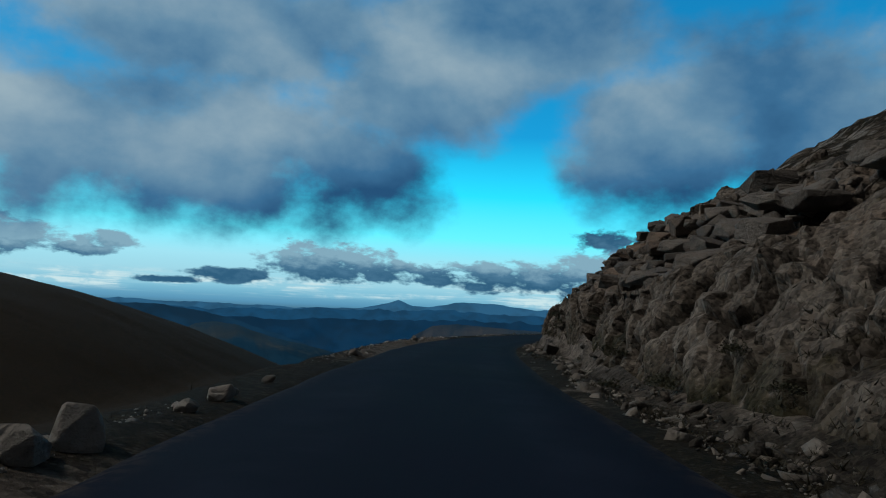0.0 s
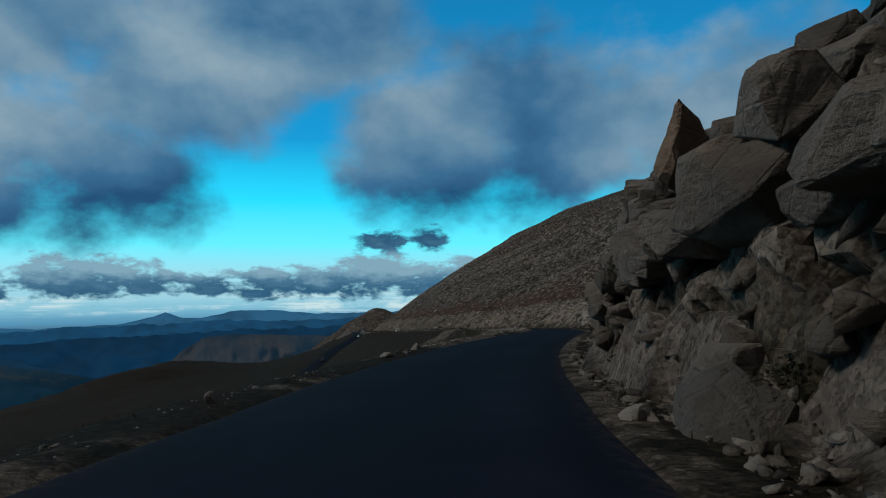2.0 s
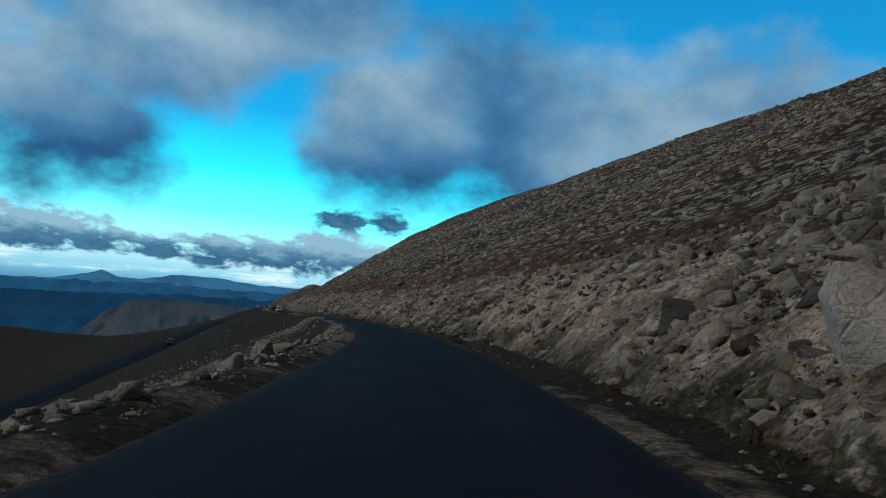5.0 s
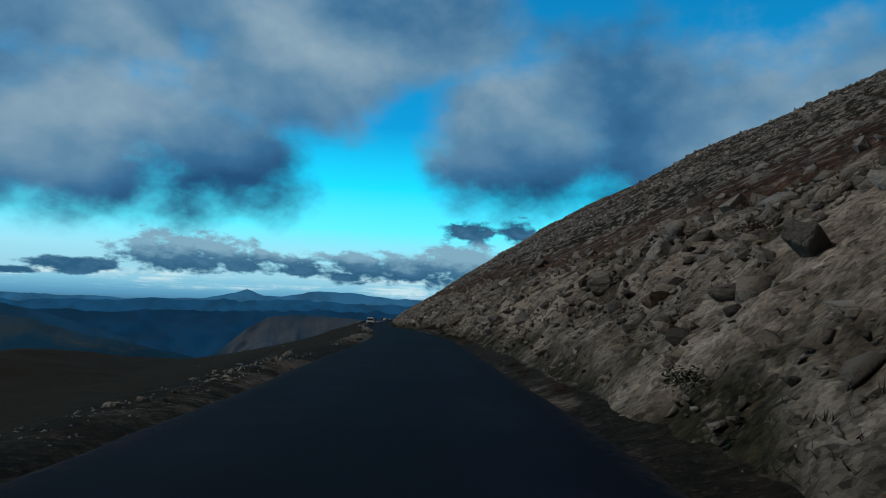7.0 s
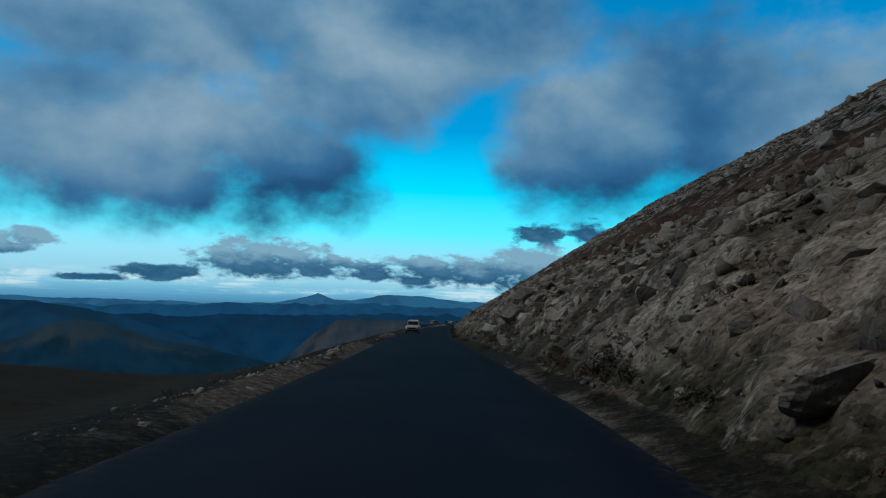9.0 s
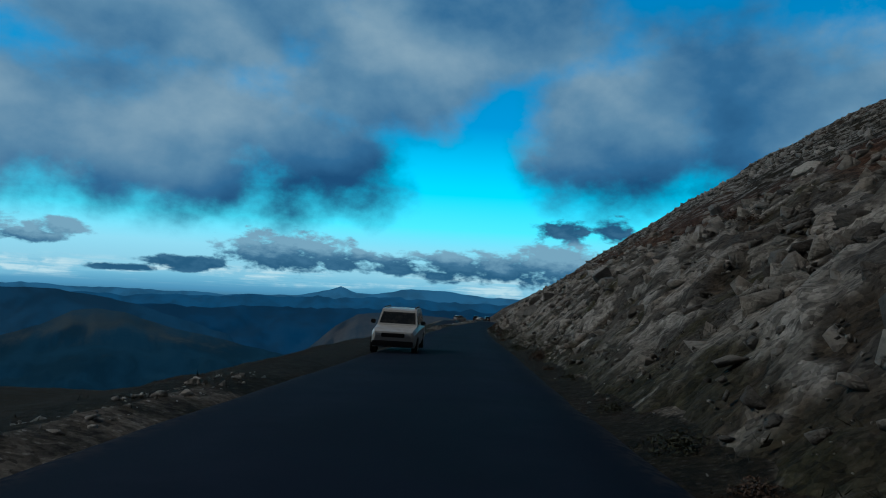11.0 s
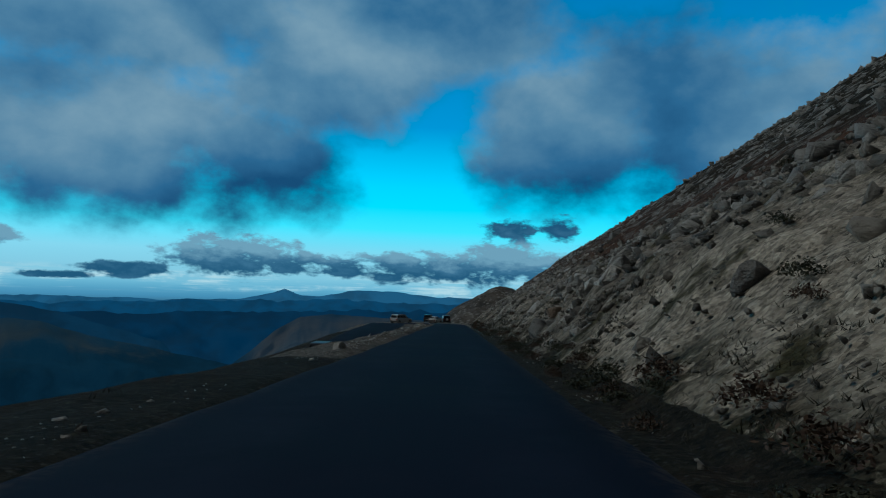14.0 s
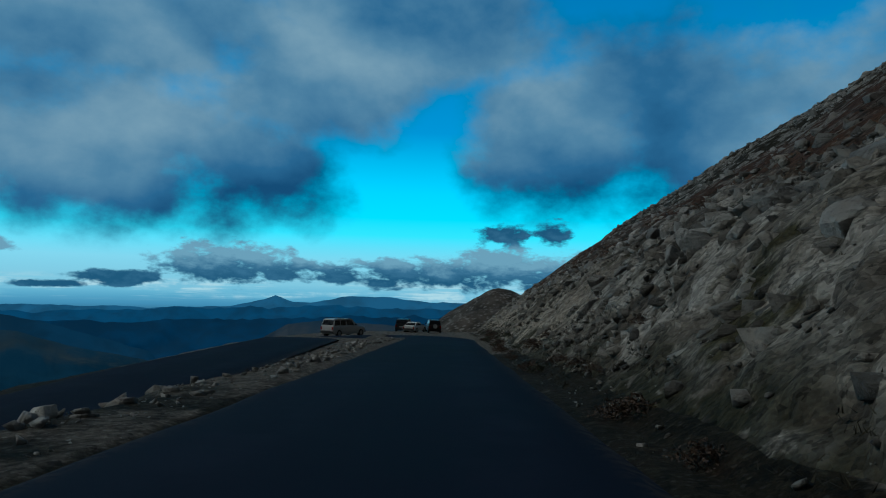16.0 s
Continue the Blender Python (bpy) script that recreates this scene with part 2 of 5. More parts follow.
def asphalt_look(g, bsdf):
    p = place(g)
    a = g.noise(p, 0.25, 6, 0.6)
    b = g.noise(p, 60.0, 3, 0.7)
    # the blue of the sky's reflection is put into the base colour
    base = g.ramp(a, [(0.3, (0.0062, 0.0095, 0.0205)), (0.6, (0.009, 0.0132, 0.028)), (0.8, (0.014, 0.019, 0.035))])
    base = g.mix(g.span(b, 0.58, 0.75, 0, 0.3), base, (0.026, 0.030, 0.040))
    across = g.math("ABSOLUTE", g.add("ShaderNodeAttribute", attribute_name="across").outputs["Fac"])
    # wheel tracks worn paler, grit swept to the edges, darker patches
    worn = g.math("MULTIPLY", g.span(g.math("ABSOLUTE", g.math("SUBTRACT", across, 1.6)), 0.9, 0.2), g.span(g.noise(p, 0.7, 7, 0.6), 0.35, 0.65))
    base = g.mix(g.math("MULTIPLY", worn, 0.5), base, (0.016, 0.022, 0.042))
    patch = g.span(g.noise(p, 0.09, 4, 0.5), 0.55, 0.6)
    base = g.mix(g.math("MULTIPLY", patch, 0.35), base, (0.005, 0.008, 0.015))
    grit = g.math("MULTIPLY", g.span(across, 2.5, 3.15), g.span(g.noise(p, 5.0, 6, 0.65), 0.42, 0.6))
    base = g.mix(g.math("MULTIPLY", grit, 0.6), base, (0.075, 0.066, 0.055))
    g.put(bsdf.inputs["Base Color"], base)
    g.put(bsdf.inputs["Roughness"], g.span(a, 0.3, 0.7, 0.82, 0.92))
    bsdf.inputs["Specular IOR Level"].default_value = 0.05
    bump(g, bsdf, b, 0.3, 0.01)


ASPHALT = material("asphalt", asphalt_look)


def distance_look(low, high, haze_glow, trees=None):
    """Far slopes with haze painted on: the surface itself glows in the air's blue."""
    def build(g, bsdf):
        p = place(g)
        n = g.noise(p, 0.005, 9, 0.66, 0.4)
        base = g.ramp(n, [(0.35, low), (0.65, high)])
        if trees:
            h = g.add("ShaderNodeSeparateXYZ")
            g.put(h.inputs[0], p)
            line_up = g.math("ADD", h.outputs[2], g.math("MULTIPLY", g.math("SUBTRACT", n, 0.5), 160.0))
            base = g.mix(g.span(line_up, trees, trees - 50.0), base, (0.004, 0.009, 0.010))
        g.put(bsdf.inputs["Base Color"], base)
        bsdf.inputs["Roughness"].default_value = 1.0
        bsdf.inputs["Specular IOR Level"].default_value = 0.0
        # haze as a glow, dimmed in patches to paint relief shading
        g.put(bsdf.inputs["Emission Color"], g.mix(g.span(n, 0.4, 0.62), haze_glow, tuple(c * 0.68 for c in haze_glow)))
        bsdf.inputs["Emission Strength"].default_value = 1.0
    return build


# ---- plan of the road and the land ----
ROAD = [(0.2, 0.02, 0.0), (-2.2, 23.9, -0.99), (-2.61, 47.95, -1.94), (1.15, 71.78, -2.76), (8.55, 94.67, -3.43), (18.2, 116.65, -4.06), (28.36, 138.38, -4.78), (36.49, 160.95, -5.67),
        (42.59, 184.14, -6.7), (47.11, 207.68, -7.78), (50.09, 231.45, -8.86), (51.45, 255.36, -9.94), (52.54, 279.3, -11.04), (52.61, 303.27, -12.17), (51.82, 327.22, -13.34), (50.57, 351.16, -14.56),
        (49.62, 375.13, -15.8), (49.4, 399.09, -17.02), (49.03, 423.06, -18.19), (48.88, 447.03, -19.31), (49.0, 471.02, -20.38), (49.94, 494.98, -21.45), (50.9, 518.93, -22.5)]
STEP = 24.0
LAST = STEP * (len(ROAD) - 1)
HAIRPIN = 606.0


def line(s):
    """Centre of the upper road and the unit vector to its right, at s metres from the start."""
    s = np.asarray(s, float)
    pts = np.array(ROAD)
    pts = np.vstack([2 * pts[0] - pts[1], pts, 2 * pts[-1] - pts[-2], 3 * pts[-1] - 2 * pts[-2]])
    inside = np.clip(s, 0.0, LAST)
    i = np.minimum((inside / STEP).astype(int), len(ROAD) - 2)
    u = (inside / STEP - i)[..., None]
    p0, p1, p2, p3 = pts[i], pts[i + 1], pts[i + 2], pts[i + 3]
    c = 0.5 * (2 * p1 + (p2 - p0) * u + (2 * p0 - 5 * p1 + 4 * p2 - p3) * u**2 + (3 * p1 - p0 - 3 * p2 + p3) * u**3)
    t = 0.5 * ((p2 - p0) + 2 * (2 * p0 - 5 * p1 + 4 * p2 - p3) * u + 3 * (3 * p1 - p0 - 3 * p2 + p3) * u**2)
    t = t / np.linalg.norm(t[..., :2], axis=-1, keepdims=True)
    c = c + t * (s - inside)[..., None]
    right = np.stack([t[..., 1], -t[..., 0]], -1)
    return c, right


def wave(x, y, scale, seed, octaves=4):
    """Smooth value noise in the plane, about -1 to 1."""
    total, amp, x, y = 0.0, 1.0, np.asarray(x) / scale, np.asarray(y) / scale
    for k in range(octaves):
        xi, yi = np.floor(x), np.floor(y)
        fx, fy = x - xi, y - yi
        fx, fy = fx * fx * (3 - 2 * fx), fy * fy * (3 - 2 * fy)

        def h(a, b):
            v = np.sin(a * 127.1 + b * 311.7 + seed * 74.7 + k * 19.3) * 43758.5453
            return (v - np.floor(v)) * 2 - 1
        total = total + amp * ((h(xi, yi) * (1 - fx) + h(xi + 1, yi) * fx) * (1 - fy) + (h(xi, yi + 1) * (1 - fx) + h(xi + 1, yi + 1) * fx) * fy)
        amp, x, y = amp * 0.5, x * 2.03 + 17.1, y * 2.03 + 5.3
    return total / 1.6


HALF = 3.15
# along the road: the bank's foot, then steepness and height of its face, of the shoulder above, and the slope of the hill
BANK_S = [-80, 0, 18, 34, 60, 76, 92, 100, 106, 116, 126, 160, 200, 240, 350, 420, 480, 560, 640, 720, 800]
BANK_FOOT = [4.6, 4.7, 4.6, 5.85, 3.87, 4.89, 3.91, 5.77, 5.25, 5.0, 4.15, 4.7, 4.4, 3.5, 3.5, 3.6, 3.7, 3.7, 4.6, 6.0, 10.0]
FACE_TAN = [1.0, 1.1, 1.5, 4.44, 4.52, 4.77, 4.82, 4.45, 4.88, 2.1, 1.5, 0.9, 0.9, 0.95, 0.95, 0.95, 0.95, 0.9, 0.8, 0.7, 0.6]
FACE_HIGH = [2.5, 2.5, 3.0, 3.08, 2.08, 5.0, 2.53, 6.471, 7.98, 4.8, 4.0, 3.2, 3.0, 3.2, 3.4, 3.6, 3.6, 3.6, 4.2, 5.0, 3.0]
SHOULDER_TAN = [0.52, 0.52, 0.55, 0.76, 0.85, 0.95, 0.57, 1.07, 0.45, 0.88, 0.91, 0.62, 0.6, 0.62, 0.62, 0.66, 0.68, 0.7, 0.8, 0.8, 0.6]
SHOULDER_HIGH = [4.0, 4.0, 4.6, 4.35, 8.9, 6.88, 8.66, 5.6, 6.0, 5.67, 2.04, 4.0, 4.0, 4.0, 4.0, 4.5, 5.0, 5.0, 4.0, 3.0, 2.0]
HILL_TAN = [0.38, 0.38, 0.38, 0.36, 0.52, 0.5, 0.28, 0.55, 0.54, 0.43, 0.3, 0.52, 0.5, 0.55, 0.56, 0.6, 0.59, 0.71, 0.66, 0.66, 0.5]

RIDGE_S = [0, 120, 200, 300, 420, 520, 640, 760]
RIDGE_WIDE = [160, 250, 189, 250, 189, 111, 167, 300]


def lower_road(s):
    """Offset and drop, against the upper road, of the road below the hairpin."""
    back = np.maximum(HAIRPIN - s, 0.0)
    return np.interp(back, [0, 60, 126, 620], [-11.5, -11.5, -27, -128]), np.interp(back, [0, 30, 60, 126, 220, 620], [0, -1.0, -2.6, -9, -17.5, -50])


def berm(s):
    """Where loose gravel is heaped along the road's outer edge, 0 to 1."""
    return np.clip(1.3 * wave(s, 0 * s, 16, 81) + 0.35, 0, 1)


def bank(s, d):
    """Height of the hillside right of the road, without its roughness, and the width of the bank."""
    foot, ft, fh, st, sh, hill = (np.interp(s, BANK_S, v) for v in (BANK_FOOT, FACE_TAN, FACE_HIGH, SHOULDER_TAN, SHOULDER_HIGH, HILL_TAN))
    rock = np.clip((ft - 0.9) / 1.6, 0, 1)
    foot = foot + rock * 0.6 * wave(s, 0 * s, 7, 31)
    ft = ft * (1 + 0.25 * wave(s, d, 9, 32))
    a = foot + fh / ft
    b = a + sh / st
    over = np.maximum(d - b, 0)
    ridge = np.interp(s, RIDGE_S, RIDGE_WIDE) * (1 + 0.06 * wave(s, 0 * s, 90, 3))
    over = ridge * np.tanh(over / ridge) + 0.04 * over
    return np.clip((d - foot) * ft, 0, fh) + np.clip((d - a) * st, 0, sh) + over * hill, foot, b, rock


def land(s, d, x, y):
    """Height over the upper road's centre line, extended past both its ends."""
    s, d = np.broadcast_arrays(s, d)
    near = np.clip((np.abs(d) - HALF) / 3.0, 0, 1)
    up, foot, _, rock = bank(s, d)
    fade = np.clip((930 - s) / 200, 0, 1)
    rough = near * 0.3 * wave(x, y, 3.0, 1) * np.clip((d - foot) / 2, 0.1, 1) + rock * np.clip((d - foot) / 1.5, 0, 1) * 0.9 * wave(x + d, y, 4.5, 33)
    right = up * fade * fade * (3 - 2 * fade) + rough + np.clip((d - foot - 3) / 20, 0, 1) * 1.6 * wave(x, y, 26, 2)
    ld, lz = lower_road(s)
    m = np.clip((-d - 5.0) / np.maximum(-ld - 5.0 - 4.5, 1), 0, 1)
    past = np.maximum(-(d - ld) - 4.0, 0)
    brink = np.clip((-d - 4.6) / 2.5, 0, 1) * np.clip((HAIRPIN - 40 - s) / 60, 0, 1) * np.clip((d - ld - 5) / 12, 0, 1)
    wide = np.interp(s, [0, 150, 380, 460, 540, 600], [420, 330, 140, 100, 10, 6])
    left = lz * m ** np.interp(s, [250, 450], [0.9, 1.6]) - np.interp(s, [300, 430], [1.1, 0.1]) * brink - np.interp(s, [0, 440, 540, 600], [0.10, 0.10, 0.3, 0.45]) * np.minimum(past, wide) - 0.5 * np.clip(past - wide, 0, 900)
    left = left + 0.28 * (np.clip(-d - 70, 0, 46) - 0.8 * np.clip(-d - 125, 0, 56)) * np.exp(-((s - 485) / 55) ** 2)
    left = left + 0.2 * berm(s) * np.exp(-((d + 3.8) / 0.4) ** 2) * (1 + 0.8 * wave(x, y, 0.7, 82)) * np.clip((HAIRPIN - s) / 10, 0, 1)
    on_lower = (d > ld - 4.5) & (d < ld + 4.5)
    left = left + near * 0.25 * wave(x, y, 2.2, 4) * np.where(on_lower, 0.1, 1) + np.clip(past / 60, 0, 1) * 5 * wave(x, y, 90, 5)
    left = left - np.where(on_lower, 0.15, 0)
    z = np.where(d > HALF, right, np.where(d < -HALF, left, 0.0))
    z = z - 0.04 * near
    # beyond the turn-out the land falls away
    out = np.maximum(s - 662 - 0.5 * np.clip(d, -60, 60), 0)
    z = z - np.minimum(out * 0.42, 330) * np.clip((40 - d) / 40, 0, 1)
    gone = np.clip((s - 800) / 350, 0, 1)
    z = z - 380 * gone * gone * (3 - 2 * gone)
    return np.maximum(z, -470 + 12 * wave(x, y, 260, 6))


def spot(s, d):
    c, r = line(s)
    d = np.asarray(d, float)
    near = np.clip(d, -55, 70)
    xy = c[..., :2] + r * near[..., None] + np.stack([d - near, 0 * d], -1)
    return xy[..., 0], xy[..., 1], c[..., 2]


def height(s, d):
    x, y, z = spot(s, d)
    z = np.maximum(z, -40.0)
    z = z + land(s, d, x, y)
    # a bare hill across the upper valley
    for bx, by, top, fall, br in ((-390, 370, 8, 50, 210),):
        r = np.hypot(x - bx, y - by) / br
        z = np.maximum(z, top - fall * r**1.6 + 1.5 * wave(x, y, 30, 7))
    return x, y, z


def grow(start, stop, first, rate):
    out, step = [start], first
    while out[-1] < stop:
        out.append(out[-1] + step)
        step *= rate
    return out


def mesh_object(name, verts, faces, mat, parent=None, smooth=True):
    me = bpy.data.meshes.new(name)
    me.from_pydata(verts, [], faces)
    me.update()
    if smooth:
        me.polygons.foreach_set("use_smooth", [True] * len(me.polygons))
    if mat:
        me.materials.append(mat)
    ob = new(name, me)
    ob.parent = parent
    return ob


def grid_faces(rows, cols):
    i = np.arange(rows - 1)[:, None] * cols + np.arange(cols - 1)[None, :]
    i = i.ravel()
    return np.stack([i, i + 1, i + cols + 1, i + cols], -1).tolist()


def build_ground():
    ss = sorted(set([-v for v in grow(60, 900, 4, 1.25)] + list(np.arange(-60, 660, 1.25)) + grow(660, 960, 2, 1.03) + grow(970, 4300, 14, 1.12)))
    dr = [HALF - 0.4] + grow(HALF + 0.05, 22, 0.45, 1.03) + grow(23, 420, 1.0, 1.06)
    dl = [-(HALF - 0.4)] + [-v for v in grow(HALF + 0.05, 26, 0.5, 1.03)] + [-v for v in grow(27, 4300, 1.2, 1.06)]
    dd = sorted(set(dl + [0.0] + dr))
    S, D = np.meshgrid(np.array(ss), np.array(dd), indexing="ij")
    x, y, z = height(S, D)
    z = np.where(np.abs(D) < HALF, z - 0.12, z)
    _, foot, top, rock = bank(S, D)
    # the broken rock laid over the bank covers the sheet there
    inner = np.clip((D - foot - 0.3) / 0.5, 0, 1) * np.clip((top + 2 - D) / 2, 0, 1)
    z = z - inner * np.where(S < 112, 2.2 * rock + 0.4, 0.4) * ((S > -10) & (S < 690))
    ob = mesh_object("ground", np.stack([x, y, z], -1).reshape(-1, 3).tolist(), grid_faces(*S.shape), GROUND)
    rock = rock * (D > foot - 0.3) * np.clip((top + 4 - D) / 4, 0, 1)
    soil = np.where(D > 0, np.where(D < np.where(S < 190, 4.0, 3.5), np.where(S < 60, 0.3, np.where(S < 190, 0.5, 0.3)), np.where(D < foot + 0.5, 0.12, np.where(D < top, 0.7, 0.38))), np.where(D > -3.9, 0.2 + 0.6 * berm(S), np.where(D > -9, 0.06, 0.03) + np.where((S > 90) & (S < 300) & (D > lower_road(S)[0]), 0.34, 0.0)))
    soil = np.where((S > 580) & (S < 660) & (D > -25) & (D < 14), 0.85, soil)
    soil = np.where((S > 500) & (S <= 580) & (D > -7.5) & (D < -3.1), 0.62, soil)
    soil = np.where(S > 700, 0.5, soil)
    soil = np.where(D > top, 0.24 + 0.12 * wave(x, y, 24, 95), soil)
    # the far, low land takes the colour that stands in for haze
    hazy_forest = np.clip((-z - 110) / 60, 0, 1)
    heath = np.clip((D - top + 2) / 2, 0, 1) * np.clip((top + 10 + 5 * wave(S, 0 * S, 30, 48) - D) / 3, 0, 1) * np.clip((S - 190) / 30, 0, 1)
    heath = np.maximum(heath, 0.85 * np.clip(1.6 * wave(x, y, 34, 96), 0, 1) * np.clip((D - top) / 4, 0, 1) * np.clip((S - 110) / 30, 0, 1))
    stony = np.clip((D - top) / 6, 0, 1)
    for key, values in (("soil", soil), ("stony", stony), ("hazy_forest", hazy_forest), ("rock", rock), ("heath", heath)):
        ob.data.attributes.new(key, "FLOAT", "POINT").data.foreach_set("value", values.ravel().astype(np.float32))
    tagged(ob, "rocky brown alpine slope with gravel, turf and scree", "ground", kind="structure")


def build_road():
    s = np.arange(-60, HAIRPIN + 1, 1.5)
    c, r = line(s)
    mids, rights = [*c], [*r]
    # the hairpin turns left, and the lower road comes back below the upper one
    end, er = line(HAIRPIN)
    radius = 5.75
    ahead = np.array([-er[1], er[0]])
    for k in range(1, 31):
        a = math.pi * k / 31
        mids.append(np.array([*(end[:2] + radius * (-er * (1 - math.cos(a)) + ahead * math.sin(a))), end[2] - 0.02 * k]))
        rights.append(er * math.cos(a) + ahead * math.sin(a))
    for q in np.arange(HAIRPIN - 3, 60, -4.0):
        off, drop = lower_road(q)
        x, y, z = spot(q, off)
        mids.append(np.array([x, y, z + drop]))
        rights.append(-line(q)[1])
    mids, rights = np.array(mids), np.array(rights)
    across = np.array([-HALF, -HALF + 0.35, -1.6, 0, 1.6, HALF - 0.35, HALF])
    crown = np.array([-0.10, 0.0, 0.03, 0.05, 0.03, 0.0, -0.10])
    edge = np.array([1, 0.5, 0, 0, 0, 0.5, 1])
    n = np.arange(len(mids))[:, None]
    wob = across[None] + 0.14 * wave(n * 1.5 + 0 * across[None], np.sign(across)[None] * 40 + 0 * n, 2.2, 8) * edge
    xy = mids[:, None, :2] + rights[:, None] * wob[..., None]
    z = mids[:, 2:3] + crown[None] + 0.02
    ob = mesh_object("road", np.concatenate([xy, z[..., None]], -1).reshape(-1, 3).tolist(), [f[::-1] for f in grid_faces(len(mids), 7)], ASPHALT)
    ob.data.attributes.new("across", "FLOAT", "POINT").data.foreach_set("value", np.tile(across, len(mids)).astype(np.float32))
    tagged(ob, "narrow dark asphalt mountain road without lines", "road", kind="structure")


build_ground()
build_road()


def build_ridge(name, far, crest, rough, mat, label, seed, floor=-14.0, relief=0.03):
    """A mountain chain on the skyline, from a few bearings and heights of its crest in degrees, seen from the middle of the road."""
    cx, cy, cz = 50.0, 290.0, -9.0
    az = np.linspace(crest[0][0], crest[-1][0], 260)
    el = np.interp(az, [a for a, _ in crest], [e for _, e in crest])
    el = el + rough * (0.9 - 1.8 * np.abs(wave(az, 0 * az, 2.1, seed, 5)) + 0.4 * wave(az, 0 * az, 0.6, seed + 1, 3))
    rows = []
    steps = 26
    for k in range(steps):
        f = (k / (steps - 1)) ** 1.3
        e = np.radians(el * (1 - f) + floor * f)
        fold = wave(az + 4 * f, 0 * az + 22 * f, 2.6, seed + 2, 5) * min(1.0, 5 * f)
        dist = far * (1 - 0.30 * f) * (1 + relief * fold)
        a = np.radians(az - 1.5)
        rows.append(np.stack([cx + dist * np.sin(a), cy + dist * np.cos(a), cz + dist * np.tan(e)], -1))
    ob = mesh_object(name, np.array(rows).reshape(-1, 3).tolist(), grid_faces(steps, 260), mat)
    return tagged(ob, label, "mountains", kind="structure")


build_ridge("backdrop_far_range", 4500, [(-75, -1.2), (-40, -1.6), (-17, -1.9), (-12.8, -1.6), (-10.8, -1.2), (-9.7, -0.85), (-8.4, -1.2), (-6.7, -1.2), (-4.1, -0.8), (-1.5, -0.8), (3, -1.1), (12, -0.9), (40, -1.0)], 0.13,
            material("far_range_haze", distance_look((0.01, 0.02, 0.03), (0.02, 0.03, 0.04), (0.020, 0.090, 0.175))), "distant blue mountain range on the skyline", 11)
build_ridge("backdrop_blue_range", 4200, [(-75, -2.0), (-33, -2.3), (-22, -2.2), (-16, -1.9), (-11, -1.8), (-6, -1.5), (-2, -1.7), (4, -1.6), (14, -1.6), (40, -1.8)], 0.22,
            material("blue_range_haze", distance_look((0.01, 0.02, 0.03), (0.02, 0.03, 0.035), (0.007, 0.050, 0.112))), "blue mountain range behind the valley", 31)
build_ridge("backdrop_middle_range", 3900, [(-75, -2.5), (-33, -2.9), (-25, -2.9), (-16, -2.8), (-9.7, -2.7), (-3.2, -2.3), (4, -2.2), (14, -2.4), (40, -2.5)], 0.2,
            material("middle_range_haze", distance_look((0.01, 0.018, 0.025), (0.015, 0.025, 0.03), (0.0028, 0.024, 0.058))), "dark blue wooded mountain range in haze", 14)
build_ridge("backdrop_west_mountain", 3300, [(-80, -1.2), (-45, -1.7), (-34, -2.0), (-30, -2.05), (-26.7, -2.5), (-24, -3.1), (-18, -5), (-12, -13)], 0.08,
            material("west_mountain_haze", distance_look((0.01, 0.018, 0.024), (0.018, 0.026, 0.03), (0.005, 0.026, 0.055))), "dark blue mountain shoulder in haze", 17)
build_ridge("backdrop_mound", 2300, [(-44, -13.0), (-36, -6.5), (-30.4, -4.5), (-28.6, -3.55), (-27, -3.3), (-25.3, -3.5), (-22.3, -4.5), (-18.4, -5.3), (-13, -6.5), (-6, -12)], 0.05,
            material("mound_haze", distance_look((0.022, 0.026, 0.018), (0.075, 0.07, 0.045), (0.004, 0.018, 0.034), -190.0)), "bare brown-green rounded hill in the valley", 21, relief=0.05)
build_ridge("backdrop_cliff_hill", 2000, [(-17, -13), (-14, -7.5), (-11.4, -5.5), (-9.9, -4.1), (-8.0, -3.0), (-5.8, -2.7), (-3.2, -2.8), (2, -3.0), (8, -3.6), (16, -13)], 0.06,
            material("cliff_hill_haze", distance_look((0.03, 0.028, 0.02), (0.11, 0.09, 0.07), (0.005, 0.018, 0.033), -190.0)), "hill with pale cliffs and a brown top", 25, relief=0.07)


def knoll_look(g, bsdf):
    p = place(g)
    a = g.noise(p, 0.05, 7, 0.65)
    base = g.ramp(a, [(0.36, (0.022, 0.019, 0.014)), (0.5, (0.062, 0.05, 0.038)), (0.66, (0.12, 0.10, 0.08))])
    strewn = g.math("MULTIPLY", g.span(g.voronoi(p, 0.22, "F1"), 0.5, 0.3), g.span(g.noise(p, 0.09, 6, 0.6), 0.42, 0.56))
    base = g.mix(strewn, base, (0.22, 0.20, 0.18))
    g.put(bsdf.inputs["Base Color"], base)
    bsdf.inputs["Roughness"].default_value = 0.97
    bump(g, bsdf, g.noise(p, 0.16, 8, 0.68), 1.0, 4.0)


def build_knoll():
    g = np.linspace(-1, 1, 70)
    U, V = np.meshgrid(g, g, indexing="ij")
    x, y = 140 + 230 * U, 1300 + 260 * V
    r = np.hypot(U * 230 / 40, V * 260 / 60)
    z = -14 - 30 * np.sqrt(r**2 + 0.25) + 14 + 6.0 * wave(x, y, 45, 91) + 1.2 * wave(x, y, 9, 92)
    ob = mesh_object("backdrop_knoll", np.stack([x, y, z], -1).reshape(-1, 3).tolist(), [f[::-1] for f in grid_faces(70, 70)], material("stony_turf", knoll_look))
    tagged(ob, "stony brown knoll at the end of the ridge", "hill", kind="structure")


build_knoll()


